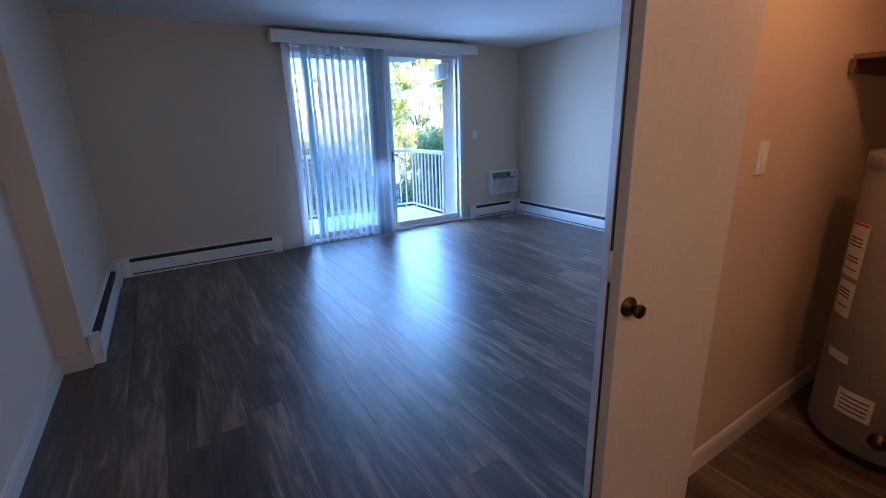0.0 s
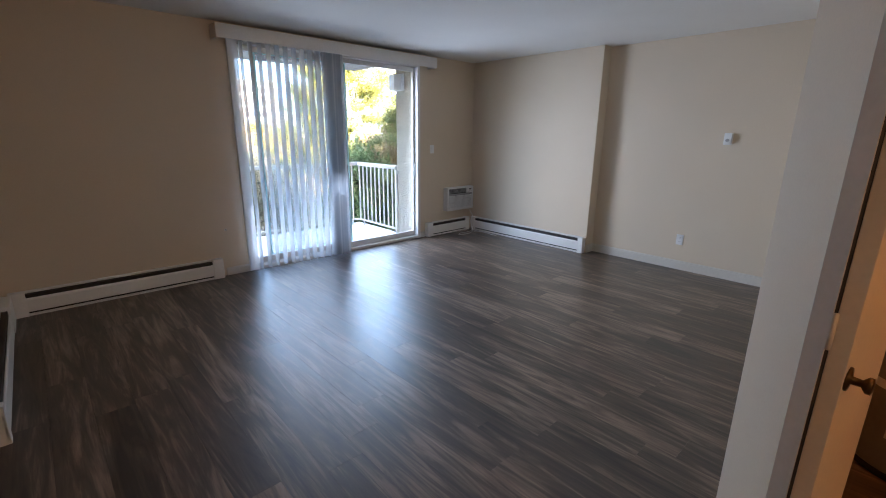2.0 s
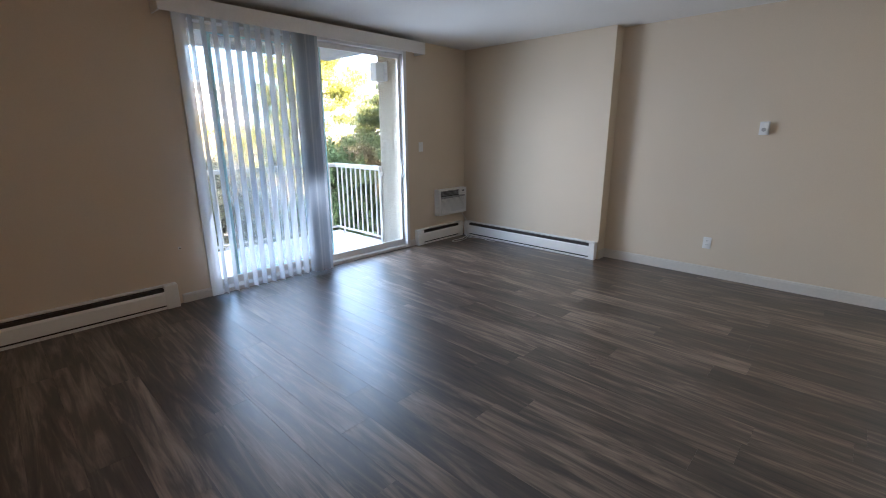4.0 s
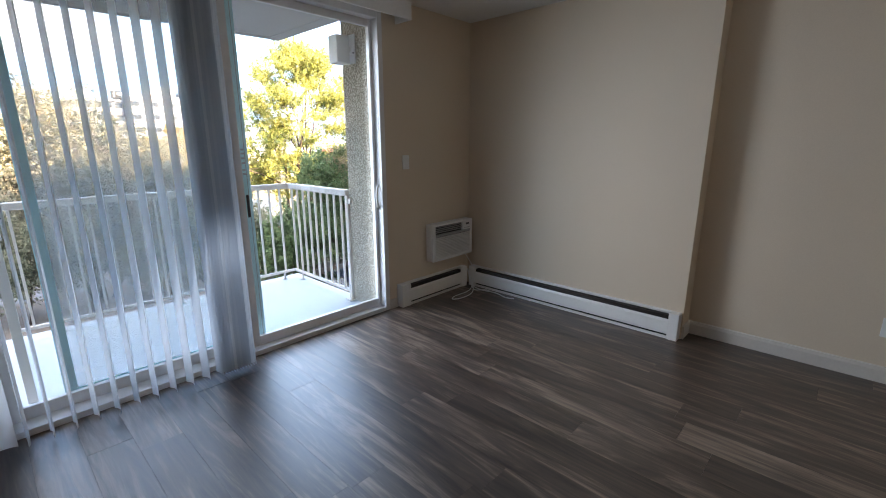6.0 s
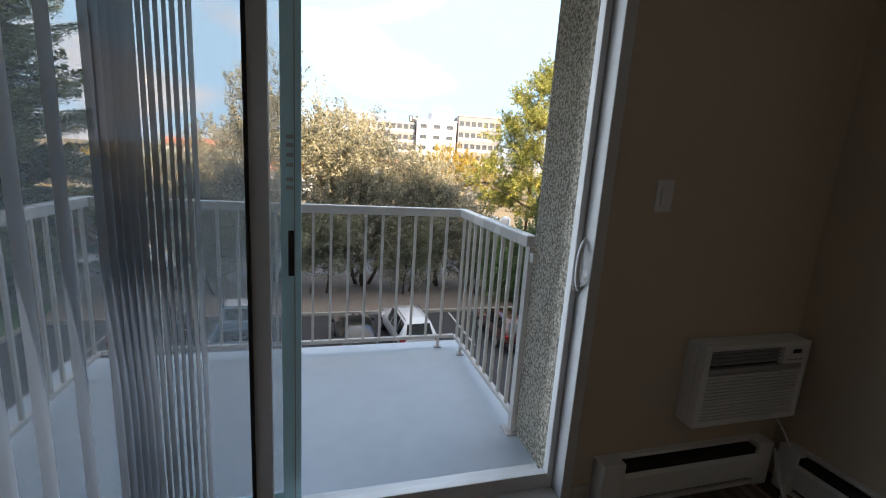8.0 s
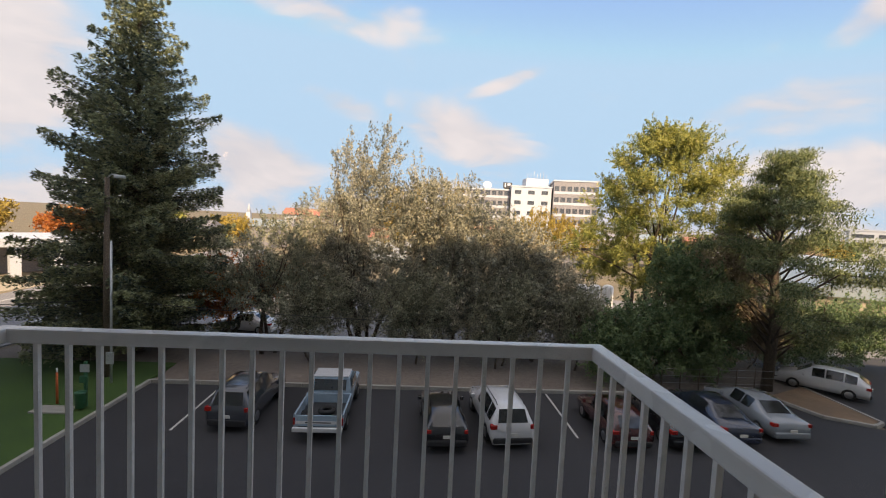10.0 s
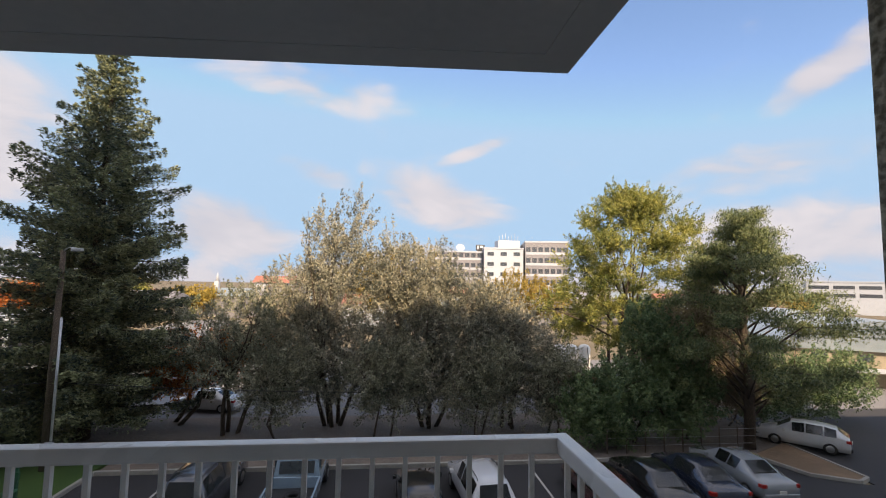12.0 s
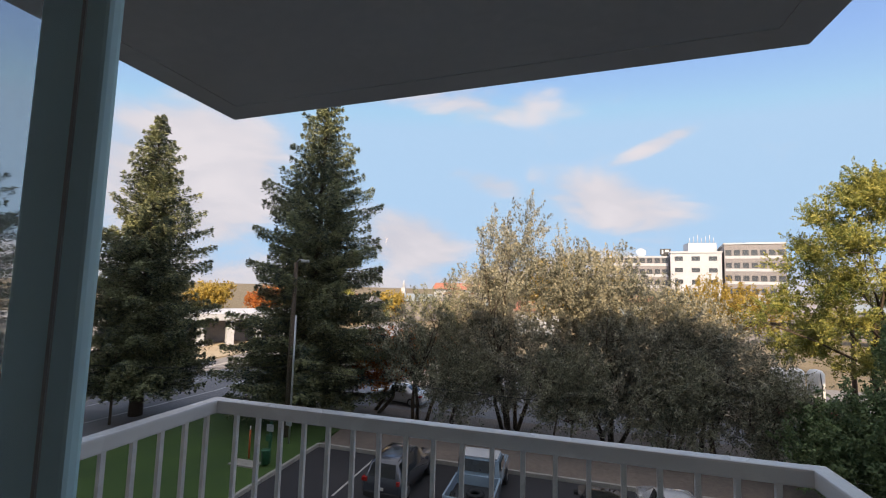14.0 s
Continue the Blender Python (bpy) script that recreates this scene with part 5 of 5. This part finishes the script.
    part("rear_bumper", box(-width * 0.88, width * 0.88, -0.07, 0.15, 0.3, 0.52, bevel=0.05), PAINTS[paint] if kind == "sedan" else BUMPER, t)
    part("front_bumper", box(-width * 0.85, width * 0.85, L * stretch - 0.18, L * stretch + 0.05, 0.3, 0.5, bevel=0.05), PAINTS[paint], t)
    part("licence_plate", box(-0.16, 0.16, -0.085, -0.06, 0.62 if kind != "sedan" else 0.55, 0.74 if kind != "sedan" else 0.67), PAPER, t)
    part("undertray", box(-width * 0.8, width * 0.8, 0.2, L * stretch - 0.2, 0.16, 0.26), BUMPER, t)
    if kind == "suv":
        for s in (-1, 1):
            part("roof_rail", add_tube(bmesh.new(), [(s * 0.56, 0.5, 1.66), (s * 0.57, 0.7, 1.73), (s * 0.57, 2.2, 1.745), (s * 0.55, 2.4, 1.68)], 0.018, 6), BUMPER, t)
    return t


car("suv", "grey", "dark grey estate car parked beside the kerb", (-3.75, 22.5, G), -3, 1.0, 0.88)
car("hatch", "black", "black hatchback parked with its tail to the building", (5.08, 21.2, G), 2, 1.03, 0.86)
car("suv", "white", "white sport utility car parked at an angle", (7.72, 21.5, G), 5, 1.02, 0.9)
car("hatch", "maroon", "dark red hatchback behind the balcony railing", (12.6, 21.4, G), 0, 1.0, 0.86)
car("sedan", "black", "black sedan parked among other cars", (15.1, 21.5, G), -2, 1.0, 0.88)
car("sedan", "navy", "dark blue sedan parked beside a silver one", (17.55, 21.9, G), -2, 1.0, 0.9)
car("sedan", "silver", "silver sedan parked by the leafy island", (20.2, 22.4, G), -1, 1.04, 0.9)
car("hatch", "white", "white crossover car parked beyond the leafy island", (29.3, 27.4, G), 43, 1.02, 0.88)
car("sedan", "white", "white car standing behind the trees", (-6.6, 37.6, G), 80)
car("sedan", "red", "red car parked beside the white tanks", (18.2, 43.6, G), -70)
car("sedan", "silver", "silver car parked behind the bush", (17.2, 38.4, G), -60)
car("sedan", "blue", "pale blue car by the spruce's trunk", (-15.6, 38.0, G), 85)
car("hatch", "silver", "grey car parked beneath the pine", (25.0, 35.0, G), 80)


def pickup(at):
    t = thing("pickup_truck", "old pale blue pickup truck with an open bed", "truck", "parked cars", at=at)
    p = PAINTS["blue"]
    part("chassis", box(-0.75, 0.75, 0.1, 5.2, 0.38, 0.6, bevel=0.03), BUMPER, t)
    bed = bmesh.new()
    add_box(bed, -0.98, -0.9, 0.06, 2.25, 0.55, 1.08, bevel=0.02)
    add_box(bed, 0.9, 0.98, 0.06, 2.25, 0.55, 1.08, bevel=0.02)
    add_box(bed, -0.9, 0.9, 2.18, 2.25, 0.6, 1.08, bevel=0.02)
    part("bed", bed, p, t)
    part("bed_floor", box(-0.9, 0.9, 0.08, 2.2, 0.6, 0.66), BUMPER, t)
    gate = part("tailgate", box(-0.9, 0.9, 0.0, 0.06, 0.62, 1.06, bevel=0.015), p, t)
    part("trim_strip", box(-0.88, 0.88, -0.012, 0.0, 0.72, 0.84, bevel=0.004), PAINTS["white"], gate)
    part("letter_bar", box(-0.5, 0.5, -0.016, -0.011, 0.755, 0.80), BUMPER, gate)
    part("rear_bumper", box(-0.98, 0.98, -0.18, -0.03, 0.45, 0.62, bevel=0.03), PAINTS["white"], t)
    cab = bmesh.new()
    prof = [(2.3, 0.55), (2.3, 1.12), (2.42, 1.72), (3.5, 1.74), (3.95, 1.15), (5.1, 1.08), (5.25, 0.9), (5.25, 0.55)]
    add_prism(cab, prof, "x", -0.95, 0.95)
    for v in cab.verts:
        if v.co.z > 1.5:
            v.co.x *= 0.86
    bmesh.ops.bevel(cab, geom=list(cab.edges), offset=0.05, segments=2, affect="EDGES", clamp_overlap=True)
    part("cab", cab, p, t)
    part("roof", box(-0.79, 0.79, 2.44, 3.48, 1.722, 1.77, bevel=0.02), PAINTS["white"], t, "white roof")
    rear = add_prism(bmesh.new(), [(2.30, 1.18), (2.39, 1.64), (2.375, 1.64), (2.285, 1.18)], "x", -0.7, 0.7)
    part("rear_window", rear, CARGLASS, t)
    for s in (-1, 1):
        part("side_window", box(s * 0.93 - 0.012, s * 0.93 + 0.012, 2.55, 3.6, 1.2, 1.6, bevel=0.01), CARGLASS, t)
        part("tail_light", box(s * 0.94 - 0.035, s * 0.94 + 0.035, -0.02, 0.05, 0.68, 0.95, bevel=0.01), TAILL, t)
        for y in (1.1, 4.3):
            wheel = part("wheel", add_tube(bmesh.new(), [(s * 0.72, y, 0.38), (s * 0.74, y, 0.38), (s * 0.97, y, 0.38), (s * 1.0, y, 0.38)], [0.3, 0.38, 0.38, 0.28], 20), TYRE, t)
            part("rim", add_tube(bmesh.new(), [(s * 0.985, y, 0.38), (s * 1.005, y, 0.38)], [0.2, 0.18], 12), RIM, wheel)
    spare = bmesh.new()
    ringp = [(0.1 + 0.28 * math.cos(a * math.pi / 8), 1.2 + 0.28 * math.sin(a * math.pi / 8), 0.76) for a in range(17)]
    add_tube(spare, ringp, 0.1, 8)
    part("spare_tyre", spare, TYRE, t)
    return t


pickup((0.02, 21.9, G))

# ---- street furniture ----
def pole(name, label, at, height, r):
    t = thing(name, label, "pole", at=(*at, G + 0.05))
    part("shaft", add_tube(bmesh.new(), [(0, 0, 0), (0, 0, height * 0.5), (0.04, 0, height)], [r, r * 0.85, r * 0.65], 10), POLEW, t)
    return t


up = pole("utility_pole", "weathered wooden utility pole with a lamp in front of the spruce", (-12.1, 27.95), 10.25, 0.17)
part("lamp_arm", add_tube(bmesh.new(), [(0, 0, 10.2), (0.4, -0.2, 10.4), (0.9, -0.4, 10.35)], 0.03, 6), SILVERM, up)
part("lamp_head", box(0.7, 1.15, -0.55, -0.3, 10.2, 10.36, bevel=0.05), SILVERM, up)
sp = thing("service_pole", "thin pale metal service pole with a meter", "pole", at=(-11.3, 27.1, G + 0.08))
part("shaft", add_tube(bmesh.new(), [(0, 0, 0), (0, 0, 7.1)], 0.055, 8), SILVERM, sp)
part("meter_box", box(-0.18, 0.18, -0.14, -0.05, 1.0, 1.6, bevel=0.02), SILVERM, sp)
up2 = pole("utility_pole", "brown wooden utility pole with a long cross beam", (24.0, 44.6), 7.4, 0.17)
part("cross_beam", box(-6.6, 0.15, -0.1, 0.1, 6.75, 7.0, bevel=0.01), POLEW, up2, "long bleached wooden beam")
for x in (-6.2, -4.2, -2.2):
    part("insulator", add_tube(bmesh.new(), [(x, 0, 7.0), (x, 0, 7.1), (x, 0, 7.22)], [0.05, 0.07, 0.03], 8), WHITE, up2)
up3 = pole("sign_pole", "thin dark pole beside the far spruce", (-23.4, 26.2), 4.6, 0.08)
wire = thing("power_line", "thin dark overhead cable sagging between the poles", "cable")
for (x0, y0, z0), (x1, y1, z1), sag in (((-12.1, 27.95, -3.4), (26, 36, -4.9), 0.8), ((-12.1, 27.95, -3.4), (-36, 22, -3.0), 0.5)):
    pts = [(x0 + (x1 - x0) * i / 14, y0 + (y1 - y0) * i / 14, z0 + (z1 - z0) * i / 14 - sag * 4 * (i / 14) * (1 - i / 14)) for i in range(15)]
    part("cable", add_tube(bmesh.new(), pts, 0.018, 5), BUMPER, wire)

ds = thing("waste_station", "green pet waste station on a post beside the kerb", "bin", at=(-10.55, 24.4, G + 0.09))
part("post", box(-0.05, 0.05, -0.05, 0.05, 0, 2.0, bevel=0.005), GREENP, ds)
part("sign", box(-0.2, 0.2, -0.07, -0.05, 1.55, 1.9, bevel=0.01), SILVERM, ds, "small pale sign")
part("bag_box", box(-0.16, 0.16, -0.16, -0.05, 1.1, 1.4, bevel=0.02), GREENP, ds)
part("bin", add_tube(bmesh.new(), [(0, -0.28, 0.08), (0, -0.28, 0.1), (0, -0.28, 0.72), (0, -0.28, 0.76), (0, -0.28, 0.78)], [0.17, 0.2, 0.22, 0.24, 0.1], 18), GREENP, ds)
mk = thing("marker_post", "orange marker post standing in the lawn", "post", at=(-11.9, 24.6, G + 0.09))
part("stake", add_tube(bmesh.new(), [(0, 0, 0), (0, 0, 1.4), (0, 0, 1.42)], [0.05, 0.045, 0.02], 10), ORANGEP, mk)
part("band", add_tube(bmesh.new(), [(0, 0, 1.42), (0, 0, 1.6)], 0.035, 10), WHITE, mk)
solid("concrete_pad", box(-12.3, -10.8, 23.6, 24.3, G + 0.06, G + 0.16, bevel=0.02), KERB, "pale concrete pad set in the lawn", "pad", kind="")
fence = thing("wire_fence", "low rusty wire fence behind the parking lot", "fence", at=(15.5, 28.3, G + 0.06))
for i in range(9):
    part("post", add_tube(bmesh.new(), [(i * 1.1, 0, 0), (i * 1.1, 0, 1.3)], 0.035, 6), POLEW, fence)
for z in (0.4, 0.8, 1.2):
    part("wire", add_tube(bmesh.new(), [(0, 0, z), (8.8, 0, z)], 0.008, 4), SILVERM, fence)
dump = thing("dumpster", "green metal waste container under the pine", "dumpster", at=(22.4, 35.4, G + 0.06))
part("bin", add_prism(bmesh.new(), [(0, 0.1), (1.9, 0.1), (2.0, 1.2), (0, 1.4)], "y", 0, 1.4), GREENP, dump)
part("lid", box(-0.05, 2.05, -0.05, 1.45, 1.4, 1.45, bevel=0.01), BUMPER, dump)
for x in (-0.0, 1.3, 2.7):
    tk = thing("storage_tank", "white upright metal storage tank in the yard", "tank", "tanks in the yard", at=(21.2 + x, 49.6, G))
    part("shell", add_tube(bmesh.new(), [(0, 0, 0.3), (0, 0, 0.35), (0, 0, 2.7), (0, 0, 2.95), (0, 0, 3.05)], [0.55, 0.6, 0.6, 0.42, 0.1], 20), WHITE, tk)
    part("pipe", add_tube(bmesh.new(), [(0.1, -0.62, 0.3), (0.15, -0.66, 1.5), (0.05, -0.62, 2.8)], 0.03, 6), BUMPER, tk)
    part("stand", box(-0.5, 0.5, -0.5, 0.5, 0, 0.32), BUMPER, tk)

# ---- buildings ----
def block(name, label, x0, x1, y0, y1, z1, material, rows, cols, win_w, win_h, first, storey, front_inset=0.06, at=(0, 0), turn=0, win=None, band=None):
    """A building with one window object for each opening on its front."""
    t = thing(name, label, "building", at=(*at, G), turn=turn)
    part("wall", box(x0, x1, y0, y1, -0.5, z1), material, t)
    part("roof", box(x0 - 0.2, x1 + 0.2, y0 - 0.2, y1 + 0.2, z1 + 0.005, z1 + 0.5), band or material, t)
    me = mesh_of("window", box(-win_w / 2, win_w / 2, -front_inset, front_inset, -win_h / 2, win_h / 2))
    me.materials.append(win or OFFWIN)
    for i in range(rows):
        for j in range(cols):
            ob = new("window", me)
            ob.parent = t
            ob.location = (x0 + (j + 0.5) * (x1 - x0) / cols, y0, first + i * storey)
        if band:
            part("spandrel", box(x0 + 0.2, x1 - 0.2, y0 - 0.04, y0 + 0.04, first + i * storey - win_h / 2 - 0.9, first + i * storey - win_h / 2 - 0.1), band, t)
    return t


off = block("office_building", "pale five-storey office building in the sun", 0, 19.5, 0, 16, 20.4, OFFGREY, 6, 9, 1.5, 1.5, 2.2, 3.45, at=(15.5, 158), turn=-6, band=OFFICE)
off2 = block("office_building", "taller grey wing of the office building", 0, 14.5, 0, 20, 23.9, OFFGREY, 6, 7, 1.45, 1.6, 3.0, 3.7, at=(48.5, 150), turn=-12, band=OFFICE)
off3 = block("office_building", "white middle wing of the office building", 0, 13.5, 0, 14, 21.6, OFFICE, 6, 3, 2.2, 1.3, 2.4, 3.5, at=(34.8, 153.0), turn=-8)
pent = thing("roof_plant", "white rooftop plant room with aerials", "roof plant", at=(41.5, 160, G + 22.1))
part("room", box(0, 8, 0, 6, 0, 3.4), OFFICE, pent)
for i in range(7):
    part("aerial", add_tube(bmesh.new(), [(0.4 + i * 1.15, 0.2, 3.4), (0.4 + i * 1.15, 0.2, 5.0 + 0.5 * (i % 3))], 0.09, 5), OFFICE, pent)
dish = thing("satellite_dish", "white satellite dish on the office roof", "dish", at=(27.5, 160, G + 20.9))
part("bowl", add_tube(bmesh.new(), [(0, 0, 1.2), (0, -0.15, 1.3), (0, -0.5, 1.5)], [0.2, 1.1, 1.5], 16), OFFICE, dish)
part("mast", add_tube(bmesh.new(), [(0, 0, 0), (0, 0, 1.3)], 0.12, 6), BUMPER, dish)
rsign = thing("roof_sign", "dark framed sign panel on the office roof", "sign", at=(33.2, 160.0, G + 21.3))
part("panel", box(0, 3.2, -0.1, 0.1, 0.3, 2.3), BUMPER, rsign)
part("panel_face", box(0.5, 1.0, -0.14, -0.1, 0.6, 2.0), OFFICE, rsign)
part("panel_face", box(1.5, 2.6, -0.14, -0.1, 1.2, 2.0), OFFICE, rsign)
part("legs", box(0.4, 2.8, -0.05, 0.05, -0.3, 0.3), BUMPER, rsign)

arc = thing("carport_building", "long white sunlit building with square columns", "building", at=(-48.5, 50.0, G), turn=56)
part("roof", box(-22, 26, -0.6, 12, 3.5, 4.5, bevel=0.05), OFFICE, arc)
part("back_wall", box(-22, 26, 4, 12, 0, 3.49), OFFGREY, arc)
for i in range(13):
    part("column", box(-21.4 + i * 3.85, -20.4 + i * 3.85, -0.3, 0.6, 0, 3.49, bevel=0.04), OFFICE, arc)
sheet("forecourt", [(-62, 34), (-38, 42), (-34, 62), (-44, 84), (-70, 70)], G + 0.0, TANW, "sunlit sandy forecourt of the white building", "pavement", 0.3)

hall = thing("arched_hall", "tan hall with a wide curved metal roof", "building", at=(45.0, 44.5, G), turn=-28)
roofp = [(-2.4, 3.4)] + [(-2.4 + 17 * i / 14, 3.4 + 2.9 * math.sin(math.pi * (0.06 + 0.88 * i / 14))) for i in range(15)] + [(14.8, 3.4)]
part("roof", add_prism(bmesh.new(), roofp, "y", 0, 34), ROOFGREEN, hall)
part("wall", box(-2.0, 14.4, 0.4, 33.6, -0.3, 3.4), TANW, hall)
for i in range(4):
    part("vent", box(0.2 + 3.6 * i, 1.4 + 3.6 * i, 0.3, 0.42, 2.4, 3.0, bevel=0.02), OFFWIN, hall)
part("canopy", box(-1, 12, -1.4, 0.4, 1.6, 1.8), OFFICE, hall)
garage = block("parking_garage", "long pale parking garage on the horizon", 0, 110, 0, 30, 12.9, OFFICE, 2, 14, 6.6, 1.4, 7.6, 3.3, at=(178, 172), turn=-44)
redr = thing("red_roofed_house", "large pale house with a red roof far away", "building", at=(-52, 190, G))
part("wall", box(0, 24, 0, 14, -0.3, 8.4), OFFICE, redr)
part("roof", add_prism(bmesh.new(), [(-0.8, 8.4), (14.8, 8.4), (9.5, 11.2), (4.5, 11.2)], "x", -0.8, 24.8), ROOFRED, redr)
for i in range(8):
    for z in (2.0, 5.2):
        part("window", box(1.2 + i * 2.9, 2.6 + i * 2.9, -0.06, 0.06, z, z + 1.6), OFFWIN, redr)
spire = thing("church_spire", "thin white church spire on the horizon", "spire", at=(-72, 205, G))
part("tower", box(-0.9, 0.9, -0.9, 0.9, -0.3, 8.6), OFFICE, spire)
part("steeple", add_tube(bmesh.new(), [(0, 0, 8.6), (0, 0, 12.6)], [0.9, 0.08], 8), OFFICE, spire)
hr = random.Random(9)
for i in range(16):
    x, y = -62 + i * 9 + hr.uniform(-2, 2), 96 + hr.uniform(0, 55)
    w, d, h = hr.uniform(7, 12), hr.uniform(7, 10), hr.uniform(4.6, 7.2)
    hs = thing("house", "small pale house among far trees", "house", "far houses", at=(x, y, G), turn=hr.uniform(-30, 30))
    part("wall", box(0, w, 0, d, -0.3, h), (OFFICE, TANW, OFFGREY)[i % 3], hs)
    part("roof", add_prism(bmesh.new(), [(-0.4, h), (d + 0.4, h), (d / 2, h + 1.9)], "x", -0.4, w + 0.4), (ROOFRED, OFFGREY, ROOFGREEN)[i % 3], hs)
    for j in range(3):
        part("window", box(w * (0.15 + 0.28 * j), w * (0.15 + 0.28 * j) + 1.1, -0.05, 0.05, 1.6, 2.9), OFFWIN, hs)
